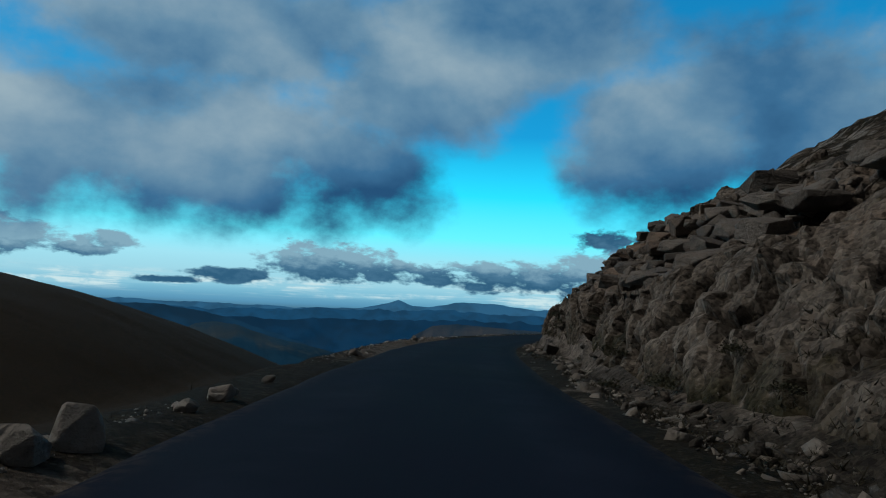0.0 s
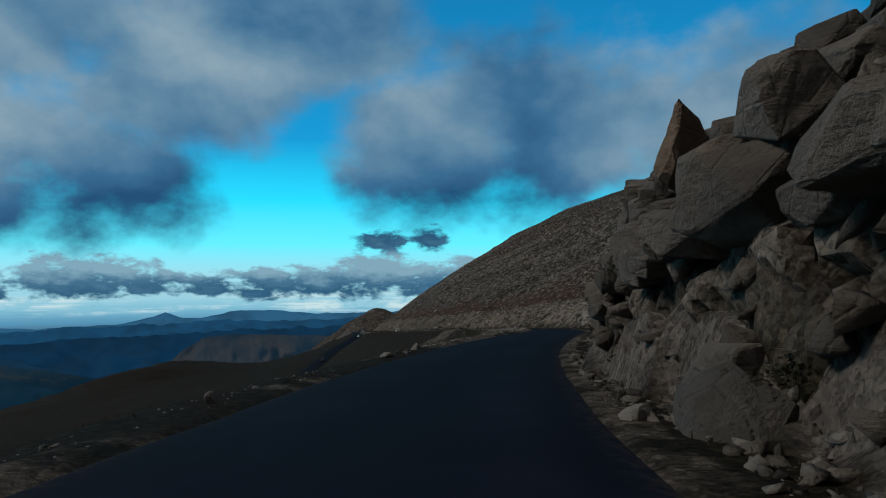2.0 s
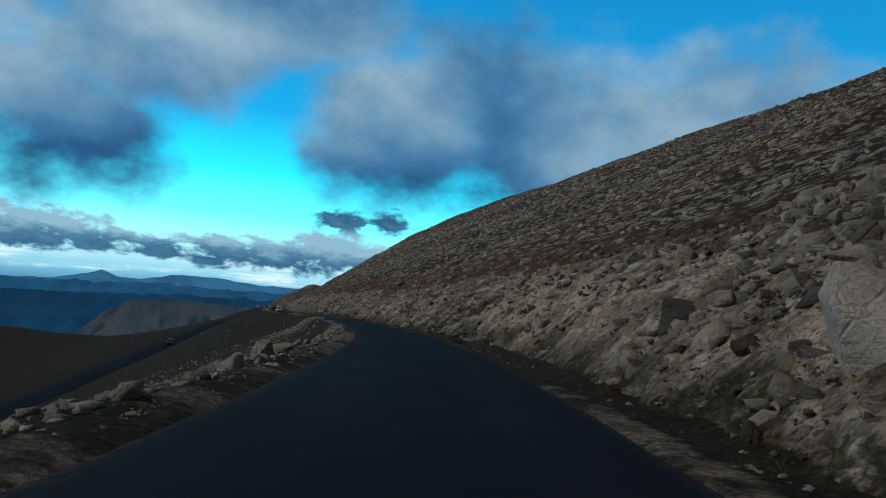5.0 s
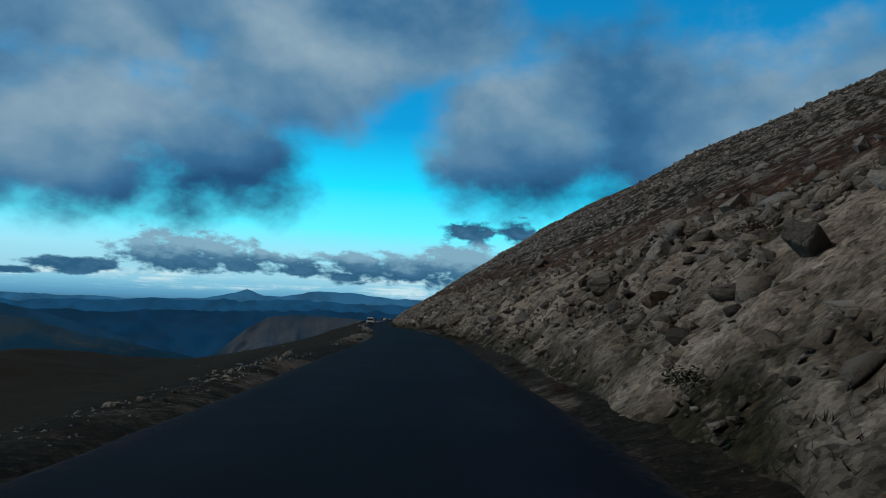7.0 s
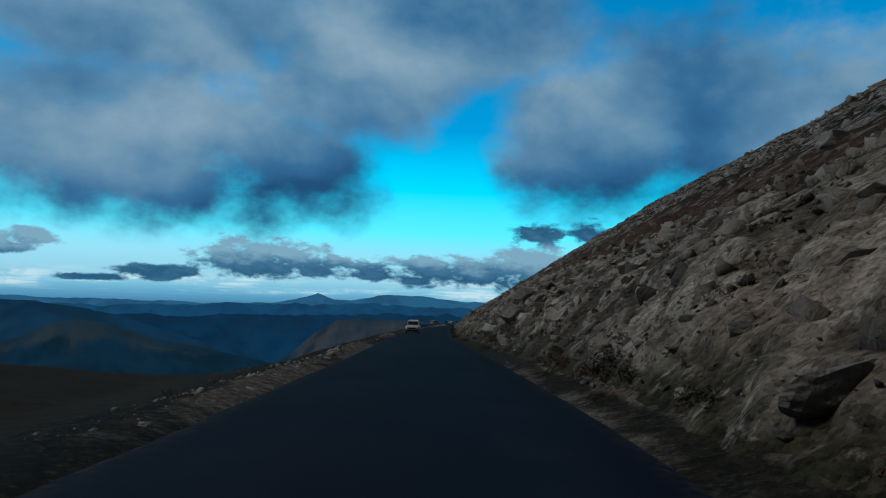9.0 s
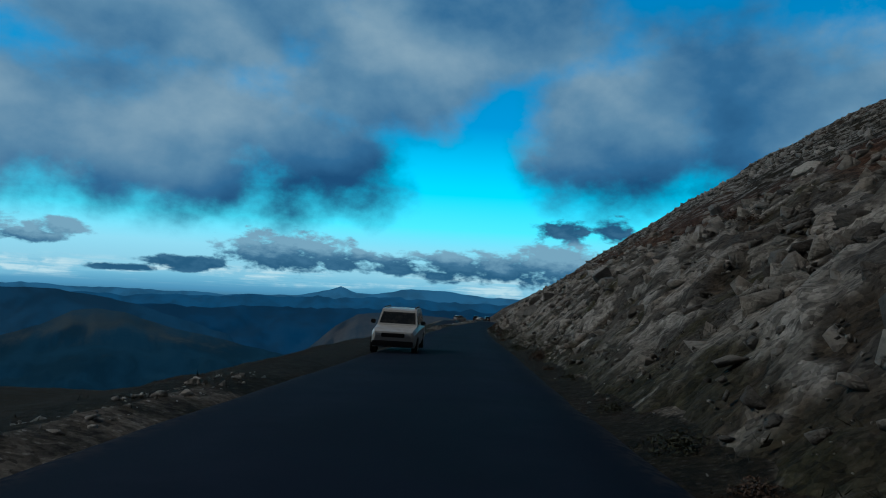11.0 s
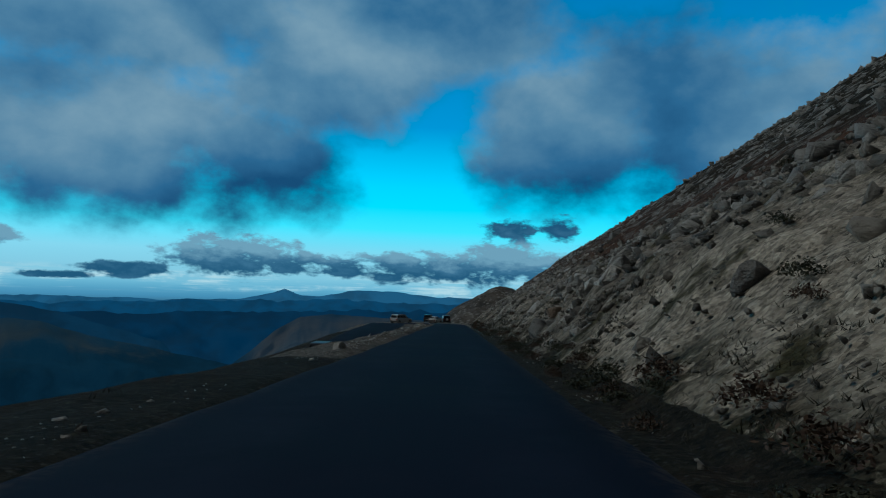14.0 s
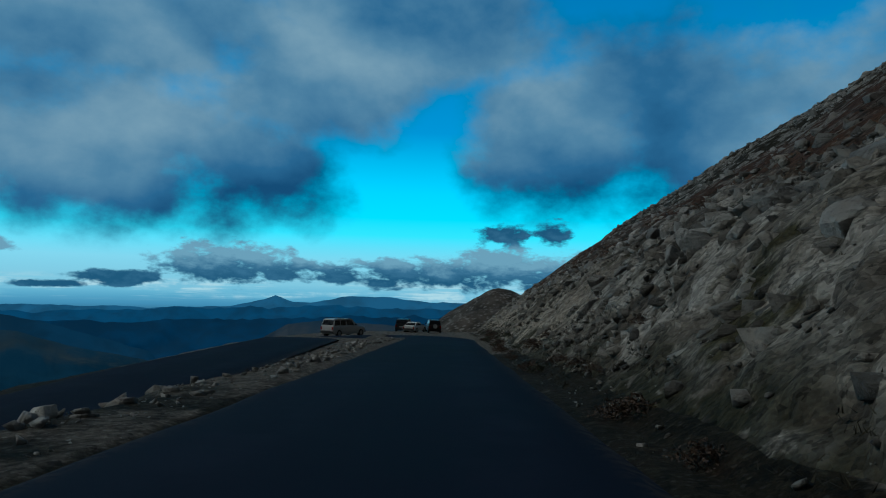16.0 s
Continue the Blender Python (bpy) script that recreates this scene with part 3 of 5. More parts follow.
# ---- broken rock of the outcrop and the road cut ----
def cells(u, v, size, seed):
    """Irregular blocks in the plane: distance to the nearest joint, the block's own random numbers, and the way from its middle."""
    u, v = u / size, v / size
    iu, iv = np.floor(u), np.floor(v)
    f1 = np.full(u.shape, 9.0)
    f2 = np.full(u.shape, 9.0)
    tone, du, dv = np.zeros(u.shape), np.zeros(u.shape), np.zeros(u.shape)

    def h(a, b, k):
        x = np.sin(a * 127.1 + b * 311.7 + k * 74.7 + seed * 13.1) * 43758.5453
        return x - np.floor(x)
    for a in (-1, 0, 1):
        for b in (-1, 0, 1):
            ca, cb = iu + a, iv + b
            pu, pv = u - (ca + 0.1 + 0.8 * h(ca, cb, 1)), v - (cb + 0.1 + 0.8 * h(ca, cb, 2))
            r = np.hypot(pu, pv)
            first = r < f1
            f2 = np.where(first, f1, np.minimum(f2, r))
            f1 = np.where(first, r, f1)
            tone = np.where(first, h(ca, cb, 3), tone)
            du, dv = np.where(first, pu, du), np.where(first, pv, dv)
    tilt = (np.modf(tone * 17.3)[0] - 0.5) * du + (np.modf(tone * 41.7)[0] - 0.5) * dv
    return (f2 - f1) * size, tone, tilt * size


def bare(s, u):
    """Share of bare soil on the cut bank, u metres up from its foot."""
    return np.clip(1.0 * wave(s, u, 14, 55) + np.interp(s, [100, 215, 235, 290, 320, 420, 470, 500, 640, 690], [-0.5, 0.1, 0.5, 0.4, 0.1, -0.2, 0.3, 0.9, 1.0, 0.3]) - 0.10 * np.maximum(u - 3, 0) * (s > 480), 0, 1)


def build_face(name, s0, s1, first, reach, step, blocks, mat, label, sink=0.1, loose=False):
    """A strip of broken rock laid over the bank between two places along the road; loose: slabs set apart in earth."""
    ss = np.arange(s0, s1, step)
    us = np.arange(0, reach, step)
    ds = np.linspace(HALF, 48, 700)
    S, U = np.meshgrid(ss, us, indexing="ij")
    D = np.empty_like(S)
    for i, s in enumerate(ss):
        hs, foot, _, _ = bank(np.full(700, s), ds)
        run = np.concatenate([[0], np.cumsum(np.hypot(np.diff(ds), np.diff(hs)))])
        D[i] = np.interp(np.interp(foot[0] + first, ds, run) + us, run, ds)
    x, y, z = height(S, D)
    P = np.stack([x, y, z], -1)
    N = np.cross(np.gradient(P, axis=0), np.gradient(P, axis=1))
    N /= np.linalg.norm(N, axis=-1, keepdims=True)
    out = np.concatenate([-line(S)[1], np.full((*S.shape, 1), 0.8)], -1)
    N *= np.where((N * out).sum(-1, keepdims=True) < 0, -1, 1)
    warp = 0.3 if loose else 0.35
    wu, wv = S + warp * wave(S, U, 2.5, 51), U + warp * wave(S, U, 2.5, 52)
    # joints run aslant, so that the slabs lean
    wu, wv = 0.86 * wu + 0.5 * wv, (0.86 * wv - 0.5 * wu) * 1.45
    top = bank(S, D)[2]
    turf = np.clip((D - top + 2.2) / 1.6 + 0.9 * wave(S, U, 9, 54), 0, 1) * loose
    fine = bare(S, U) * loose
    # weeds and dark earth along the foot, shade painted in with them
    weed_shade = np.clip((2.3 - U) / 1.4 + 1.2 * wave(S, U, 2.4, 56), 0, 1)
    calm = 1 - 0.8 * np.maximum(np.maximum(fine, turf), 0.7 * weed_shade)
    off, tones, gap = 0.0, 0.0, 1.0
    for size, amp, seed in blocks:
        joint, tone, tilt = cells(wu, wv, size, seed)
        crack = np.exp(-joint / (0.03 * size + 0.03))
        if loose:
            there = np.clip((tone - 0.42) * 12, 0, 1) * np.clip(joint / (0.10 * size), 0, 1) ** 0.5
            off = off + amp * there * (0.4 + 0.6 * tone + 0.9 * tilt / size)
            gap = gap * (1 - there)
            tones = np.where(there > 0.5, np.modf(tone * 29.7)[0], tones)
        else:
            off = off + amp * ((tone - 0.5) + 1.1 * tilt / size - 0.7 * crack)
            gap = gap * (1 - 0.75 * crack * (amp > 0.2))
            tones = tones + tone / len(blocks)
    gap = gap * (1 - 0.9 * fine) if loose else 1 - gap
    edge = np.clip(np.minimum.reduce([U / 0.5, (reach - U) / 2.5, (S - s0) / 4, (s1 - S) / 4]), 0, 1)
    P = P + N * ((off * edge * calm + (edge - 1) * 0.5 - sink + (0.08 * wave(S, U, 1.0, 53) + 0.03 * wave(S, U, 0.35, 57)) * edge))[..., None]
    ob = mesh_object(name, P.reshape(-1, 3).tolist(), grid_faces(*S.shape), mat, smooth=loose)
    for key, values in (("tone", tones), ("turf", turf), ("fine", fine), ("gap", gap), ("weed_shade", weed_shade)):
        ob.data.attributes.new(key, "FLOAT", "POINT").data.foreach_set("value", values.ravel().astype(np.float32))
    return tagged(ob, label, "rock", kind="structure")


def face_look(colours, turf):
    def build(g, bsdf):
        p = place(g)
        tone = g.add("ShaderNodeAttribute", attribute_name="tone").outputs["Fac"]
        n = g.noise(p, 0.8, 8, 0.6)
        f = g.noise(p, 7.0, 7, 0.65)
        base = g.ramp(g.math("ADD", g.math("MULTIPLY", tone, 0.9), g.math("MULTIPLY", g.math("SUBTRACT", n, 0.5), 0.8)), [(0.28, colours[0]), (0.42, colours[1]), (0.8, colours[2])])
        base = g.mix(g.math("MULTIPLY", g.span(g.noise(p, 0.16, 5, 0.6), 0.54, 0.7), 0.4), base, (0.17, 0.115, 0.08))
        base = g.mix(g.span(f, 0.5, 0.72, 0, 0.55), base, (0.07, 0.066, 0.055))
        grass = g.ramp(f, [(0.3, (0.02, 0.021, 0.009)), (0.7, (0.055, 0.045, 0.022))])
        soil = g.ramp(g.math("ADD", g.math("MULTIPLY", f, 0.6), g.math("MULTIPLY", n, 0.4)), [(0.34, (0.145, 0.122, 0.094)), (0.5, (0.275, 0.235, 0.184)), (0.66, (0.37, 0.325, 0.264))])
        base = g.mix(g.add("ShaderNodeAttribute", attribute_name="fine").outputs["Fac"], base, soil)
        earth = g.ramp(g.noise(p, 2.2, 8, 0.68), [(0.3, (0.012, 0.011, 0.007)), (0.5, (0.038, 0.030, 0.021)), (0.7, (0.095, 0.070, 0.050))])
        base = g.mix(g.add("ShaderNodeAttribute", attribute_name="gap").outputs["Fac"], base, earth)
        base = g.mix(g.span(g.math("ADD", g.noise(p, 0.3, 6, 0.6), turf), 0.55, 0.66), base, grass)
        red = g.ramp(g.noise(p, 1.4, 6, 0.65), [(0.3, (0.020, 0.013, 0.008)), (0.5, (0.060, 0.030, 0.018)), (0.7, (0.08, 0.05, 0.026))])
        over = g.math("MULTIPLY", g.add("ShaderNodeAttribute", attribute_name="turf").outputs["Fac"], g.span(g.noise(p, 0.9, 7, 0.65), 0.36, 0.5))
        base = g.mix(over, base, red)
        # plant and earth colours, dark enough to carry the foot's shade too
        plants_shade = g.ramp(g.noise(p, 4.0, 7, 0.7), [(0.35, (0.011, 0.012, 0.006)), (0.55, (0.030, 0.027, 0.014)), (0.75, (0.075, 0.062, 0.042))])
        base = g.mix(g.math("MULTIPLY", g.add("ShaderNodeAttribute", attribute_name="weed_shade").outputs["Fac"], g.span(g.noise(p, 1.6, 6, 0.65), 0.34, 0.46)), base, plants_shade)
        base = g.mix(1.0, base, pebbles(g, p), "MULTIPLY")
        g.put(bsdf.inputs["Base Color"], base)
        bsdf.inputs["Roughness"].default_value = 0.95
        bsdf.inputs["Specular IOR Level"].default_value = 0.15
        crack = g.voronoi(p, 1.6, "DISTANCE_TO_EDGE")
        stone = g.math("MULTIPLY", g.math("SUBTRACT", 0.5, g.voronoi(p, 5.5, "F1")), 0.9)
        bump(g, bsdf, g.math("ADD", g.math("ADD", f, stone), g.math("MULTIPLY", g.span(crack, 0.0, 0.05), 0.12)), 0.9, 0.07)
    return build


OUTCROP = material("jointed_granite", face_look(((0.053, 0.046, 0.039), (0.112, 0.098, 0.083), (0.175, 0.155, 0.132)), -0.06))
CUT = material("broken_granite_and_soil", face_look(((0.056, 0.05, 0.043), (0.135, 0.123, 0.107), (0.24, 0.222, 0.198)), 0.0))
build_face("rock_outcrop", -12, 118, -0.4, 25, 0.2, ((4.4, 0.8, 61), (1.9, 0.4, 62), (0.8, 0.12, 63)), OUTCROP, "jointed grey and rust granite outcrop beside the road", 0.3)
build_face("road_cut", 106, 700, -0.4, 18, 0.28, ((2.6, 0.15, 64), (1.1, 0.12, 65)), CUT, "steep cut bank of broken granite and soil", 0.14, True)


# ---- rocks ----
def rock_shape(seed, level, cuts, rough):
    """A rock about 2 across, bounded by flat joints: plainly chipped at level 1, else with weathered faces."""
    rnd = random.Random(seed)
    bm = bmesh.new()
    stretch = Vector((rnd.uniform(0.85, 1.35), rnd.uniform(0.7, 1.1), rnd.uniform(0.55, 0.9)))
    if level == 1:
        for _ in range(9):
            p = Vector((rnd.uniform(-1, 1), rnd.uniform(-1, 1), rnd.uniform(-1, 1)))
            bm.verts.new((p / max(p.length, 0.75 * max(abs(c) for c in p) + 0.3)) * stretch)
        inside = bmesh.ops.convex_hull(bm, input=bm.verts)["geom_interior"]
        bmesh.ops.delete(bm, geom=[v for v in inside if isinstance(v, bmesh.types.BMVert)], context="VERTS")
        bmesh.ops.recalc_face_normals(bm, faces=bm.faces)
    else:
        bmesh.ops.create_icosphere(bm, subdivisions=level, radius=1.0)
        planes = [(Vector((rnd.gauss(0, 1), rnd.gauss(0, 1), rnd.gauss(0, 1))).normalized(), rnd.uniform(0.5, 0.85)) for _ in range(cuts)]
        shift = Vector((seed * 3.1, seed * 1.7, 0))
        for v in bm.verts:
            u = v.co.normalized()
            p = u * (1 + sum((max(n.dot(u), 0.0) / far) ** 45 for n, far in planes)) ** (-1 / 45)
            p *= 1 + rough * (noise.noise(p * 1.7 + shift) + 0.6 * noise.noise(p * 4.5 + shift) + 0.4 * noise.noise(p * 11.0 + shift))
            v.co = Vector(a * b for a, b in zip(p, stretch))
    bm.verts.ensure_lookup_table()
    bm.verts.index_update()
    verts = np.array([v.co[:] for v in bm.verts])
    verts = verts * 0.95 / np.abs(verts).max()
    faces = np.array([[v.index for v in f.verts] for f in bm.faces])
    bm.free()
    return verts, faces


def block_shape(seed, rough=0.035, worn=0.07):
    """A block about 2 across, broken along its joints: flat faces, some corners split off, worn edges."""
    rnd = random.Random(seed)
    bm = bmesh.new()
    stretch = Vector((rnd.uniform(0.9, 1.35), rnd.uniform(0.75, 1.1), rnd.uniform(0.55, 0.95)))
    for k in range(8):
        c = Vector((1 if k & 1 else -1, 1 if k & 2 else -1, 1 if k & 4 else -1))
        pieces = [c]
        if rnd.random() < 0.7:
            pieces = []
            for axis in range(3):
                q = c.copy()
                q[axis] *= rnd.uniform(-0.35, 0.55)
                pieces.append(q)
        for q in pieces:
            bm.verts.new(Vector(v * w + rnd.uniform(-0.22, 0.22) for v, w in zip(q, stretch)))
    inside = bmesh.ops.convex_hull(bm, input=bm.verts)["geom_interior"]
    bmesh.ops.delete(bm, geom=[v for v in inside if isinstance(v, bmesh.types.BMVert)], context="VERTS")
    bmesh.ops.dissolve_limit(bm, angle_limit=0.16, verts=bm.verts, edges=bm.edges)
    bmesh.ops.bevel(bm, geom=list(bm.edges), offset=worn, segments=1, affect="EDGES", clamp_overlap=True)
    bmesh.ops.triangulate(bm, faces=bm.faces)
    bmesh.ops.subdivide_edges(bm, edges=list(bm.edges), cuts=2, use_grid_fill=True)
    bmesh.ops.triangulate(bm, faces=bm.faces)
    bmesh.ops.recalc_face_normals(bm, faces=bm.faces)
    shift = Vector((seed * 3.1, seed * 1.7, 0))
    for v in bm.verts:
        p = v.co + shift
        v.co += v.normal * rough * (noise.noise(p * 1.6) + 0.8 * noise.noise(p * 4.2) + 0.5 * noise.noise(p * 10.0))
    bm.verts.index_update()
    verts = np.array([v.co[:] for v in bm.verts])
    verts = verts * 0.95 / np.abs(verts).max()
    faces = np.array([[v.index for v in f.verts] for f in bm.faces])
    bm.free()
    return verts, faces


def rock_data(name, shape, mat):
    verts, faces = shape
    me = bpy.data.meshes.new(name)
    me.from_pydata(verts.tolist(), [], faces.tolist())
    me.materials.append(mat)
    me.polygons.foreach_set("use_smooth", [False] * len(me.polygons))
    me.update()
    return me


def rock_kinds(first, count, mat):
    """Mostly angular blocks, every third one a weathered boulder."""
    return [rock_data("boulder", rock_shape(first + k, 3, 10, 0.07) if k % 3 == 2 else block_shape(first + k), mat) for k in range(count)]


BOULDERS = rock_kinds(0, 12, ROCK)
SHADED = rock_kinds(80, 9, ROCK_SHADED)
RUSTY = rock_kinds(40, 5, ROCK_RED)
PALE = rock_kinds(60, 6, ROCK_PALE)
JOINTED = [rock_data("rock_block", block_shape(200 + k, 0.04, 0.05), ROCK_CLIFF) for k in range(12)]
JOINTED_RUST = [rock_data("rock_block", block_shape(230 + k, 0.04, 0.05), ROCK_RED) for k in range(5)]


def boulder(s, d, size, seed, kinds=BOULDERS, label="grey weathered granite boulder on the rocky bank", group="boulders on the bank", sink=0.3, lift=0.0, stand=1.0, turn=None):
    """One boulder of that radius, sunk into the land at s along and d across the road."""
    rnd = random.Random(seed)
    x, y, z = (float(v) for v in height(np.array(s), np.array(d)))
    rise = float(height(np.array(s), np.array(d + 0.6))[2] - height(np.array(s), np.array(d - 0.6))[2]) / 1.2
    z -= 0.3 * size * min(abs(rise), 1.0)
    ob = new("boulder", kinds[seed % len(kinds)])
    tilt = 0.25 if stand > 1.2 else 0.9
    ang = (rnd.uniform(-tilt, tilt), rnd.uniform(-tilt, tilt), rnd.uniform(0, 6.3) if turn is None else turn)
    ob.matrix_basis = Matrix.LocRotScale((x, y, z + lift + size * stand * (0.62 - sink * 1.3)), Euler(ang), (size, size * rnd.uniform(0.8, 1.05), size * stand))
    return tagged(ob, label, "boulder", group)


def scatter(name, s, d, size, level, seed, mat, label, sink=0.25, variants=10, flat=0.8):
    """Many loose stones as one mesh."""
    rng = np.random.default_rng(seed)
    shapes = [rock_shape(seed * 50 + k, level, 9, 0.03) for k in range(variants)]
    x, y, z = height(s, d)
    steep = np.clip(np.abs(height(s, d + 0.4)[2] - height(s, d - 0.4)[2]) / 0.8, 0, 1)
    n = len(s)
    pick = rng.integers(0, variants, n)
    verts, faces, base = [], [], 0
    for k in range(variants):
        m = np.where(pick == k)[0]
        if not len(m):
            continue
        v, f = shapes[k]
        a, b, c = rng.uniform(0, 6.283, len(m)), rng.normal(0, 0.5, len(m)), rng.normal(0, 0.5, len(m))
        ca, sa, cb, sb, cc, sc = np.cos(a), np.sin(a), np.cos(b), np.sin(b), np.cos(c), np.sin(c)
        X, Y, Z = (v[None, :, i] * size[m][:, None] for i in range(3))
        Z = Z * flat
        X, Z = X * cb[:, None] + Z * sb[:, None], -X * sb[:, None] + Z * cb[:, None]
        Y, Z = Y * cc[:, None] - Z * sc[:, None], Y * sc[:, None] + Z * cc[:, None]
        X, Y = X * ca[:, None] - Y * sa[:, None], X * sa[:, None] + Y * ca[:, None]
        X, Y, Z = X + x[m][:, None], Y + y[m][:, None], Z + (z[m] + size[m] * (0.5 - sink * 2 - 0.3 * steep[m]))[:, None]
        verts.append(np.stack([X, Y, Z], -1).reshape(-1, 3))
        faces.append((f[None] + (base + np.arange(len(m))[:, None, None] * len(v))).reshape(-1, 3))
        base += len(m) * len(v)
    verts, faces = np.concatenate(verts), np.concatenate(faces)
    me = bpy.data.meshes.new(name)
    me.vertices.add(len(verts))
    me.vertices.foreach_set("co", verts.ravel().astype(np.float32))
    me.loops.add(faces.size)
    me.loops.foreach_set("vertex_index", faces.ravel().astype(np.int32))
    me.polygons.add(len(faces))
    me.polygons.foreach_set("loop_start", np.arange(0, faces.size, 3, dtype=np.int32))
    me.update(calc_edges=True)
    me.materials.append(mat)
    return tagged(new(name, me), label, "stones", kind="stuff")


def cliff_block(s, d, along, deep, tall, seed, rusty=False, lean=0.0, out=0.0, label=""):
    """One joint-bounded block of the outcrop, set square to the road with a little play."""
    rnd = random.Random(seed)
    x, y, z = (float(v) for v in height(np.array(float(s)), np.array(float(d))))
    r = line(np.array(float(s)))[1]
    ob = new("rock_block", (JOINTED_RUST if rusty else JOINTED)[seed % (5 if rusty else 12)])
    turn = math.atan2(float(r[1]), float(r[0])) + math.pi / 2 + rnd.uniform(-0.3, 0.3)
    ob.matrix_basis = Matrix.LocRotScale((x - out * float(r[0]), y - out * float(r[1]), z), Euler((rnd.uniform(-0.2, 0.2), rnd.uniform(-0.28, 0.12) + lean, turn)), (along, deep, tall))
    return tagged(ob, label or ("rust-brown jointed granite block in the outcrop" if rusty else "dark grey jointed granite block in the outcrop"), "rock", "blocks of the outcrop")


def build_cliff_rocks():
    """The outcrop that the road is cut through: courses of jointed blocks on its face."""
    rnd = random.Random(5)
    k = 0
    small = []
    s = 20.0
    while s < 122:
        massive = s < 64
        ds = np.linspace(3.4, 34, 300)
        hs, foot, _, _ = bank(np.full(300, s), ds)
        run = np.concatenate([[0], np.cumsum(np.hypot(np.diff(ds), np.diff(hs)))])
        at = float(np.interp(float(foot[0]), ds, run)) + rnd.uniform(0.1, 0.6)
        up = float(np.interp(3.4, hs, run)) if massive else at
        while up < at + (11 if massive else 10):
            big = 0.28 + 0.72 * rnd.random() ** 1.9
            d = float(np.interp(up, run, ds))
            if 74 < s < 88 and d < 6.6 and float(np.interp(up, run, hs)) > 2.2:
                pass
            elif big < 0.56 or (massive and big < 0.66):
                small.append((s + rnd.uniform(-0.5, 0.5), d + 0.3 * big, big))
            else:
                k += 1
                flat = 0.6 if massive else 0.95
                cliff_block(s + rnd.uniform(-0.5, 0.5), d + 0.6 * big, big * rnd.uniform(0.9, 1.4), big * rnd.uniform(0.8, 1.1), big * flat * rnd.uniform(0.7, 1.2), 1000 + k, 30 < s < 72 and rnd.random() < 0.35)
            up += big * rnd.uniform(1.3, 1.9)
        s += 1.3 if massive else 1.1 if s < 112 else 1.7
    sm, dm, size = (np.array(v) for v in zip(*small))
    scatter("outcrop_chips", sm, dm, size, 1, 31, ROCK_CLIFF, "small broken granite blocks wedged in the outcrop", 0.3, 20, 0.85)
    # the upright tower where the outcrop ends, and the loaf-shaped blocks on its brow
    for s, d, along, deep, tall, lean in ((103.5, 6.3, 1.0, 0.9, 1.6, 0.0), (104.3, 7.2, 1.0, 1.0, 1.3, -0.1), (101.0, 6.0, 1.1, 0.9, 1.4, 0.05), (97.5, 5.8, 1.0, 0.9, 1.3, 0.0), (104.0, 5.6, 0.6, 0.6, 1.0, 0.1),
                                          (76.0, 9.6, 1.1, 0.8, 1.5, 0.1), (69.0, 14.2, 1.0, 0.9, 1.6, 0.0), (84.0, 8.4, 1.2, 1.0, 1.3, 0.0), (79.0, 4.9, 0.9, 0.9, 1.3, 0.05)):
        k += 1
        cliff_block(s, d, along, deep, tall, 1000 + k, False, lean, label="tall grey granite block standing in the outcrop")


def build_bank_rocks():
    rnd = random.Random(9)
    for k in range(105):
        s = rnd.uniform(125, 690)
        _, foot, top, _ = bank(np.array(s), np.array(8.0))
        d = float(foot) + 0.6 + rnd.random() ** 0.8 * (float(top - foot) + 4)
        size = rnd.choice((0.35, 0.45, 0.55, 0.7, 0.85))
        if 108 < s < 150:
            size *= 1.25
        boulder(s, d, size, 300 + k, SHADED if s < 150 else PALE if rnd.random() < 0.25 else BOULDERS, sink=0.44, stand=rnd.uniform(0.7, 1.1))


HEAPS = ((437, 6.6, 5.0, 1.4, 8, BOULDERS, 0.8), (472, 7.4, 3.5, 1.6, 14, BOULDERS, 1.0), (340, 6.4, 8.0, 1.6, 12, PALE, 0.75), (512, 7.6, 7.0, 0.9, 14, PALE, 0.75), (297, 7.5, 6.0, 2.0, 8, BOULDERS, 0.7), (526, 8.2, 7.0, 0.9, 8, PALE, 0.75), (562, 8.4, 6.0, 1.2, 13, BOULDERS, 0.8), (577, 7.2, 5.0, 1.0, 8, BOULDERS, 0.8))


def build_heaps():
    """Places where split rock stands out of the bank in heaps."""
    rnd = random.Random(17)
    for at, across, long, wide, count, kinds, tall in HEAPS:
        for _ in range(count):
            size = rnd.uniform(0.28, 0.6)
            boulder(at + rnd.uniform(-1, 1) * long, across + rnd.uniform(-1, 1) * wide, size, rnd.randrange(900), kinds, "angular split granite rock in a heap on the bank", "boulders on the bank", sink=0.3, stand=tall * rnd.uniform(0.7, 1.2))


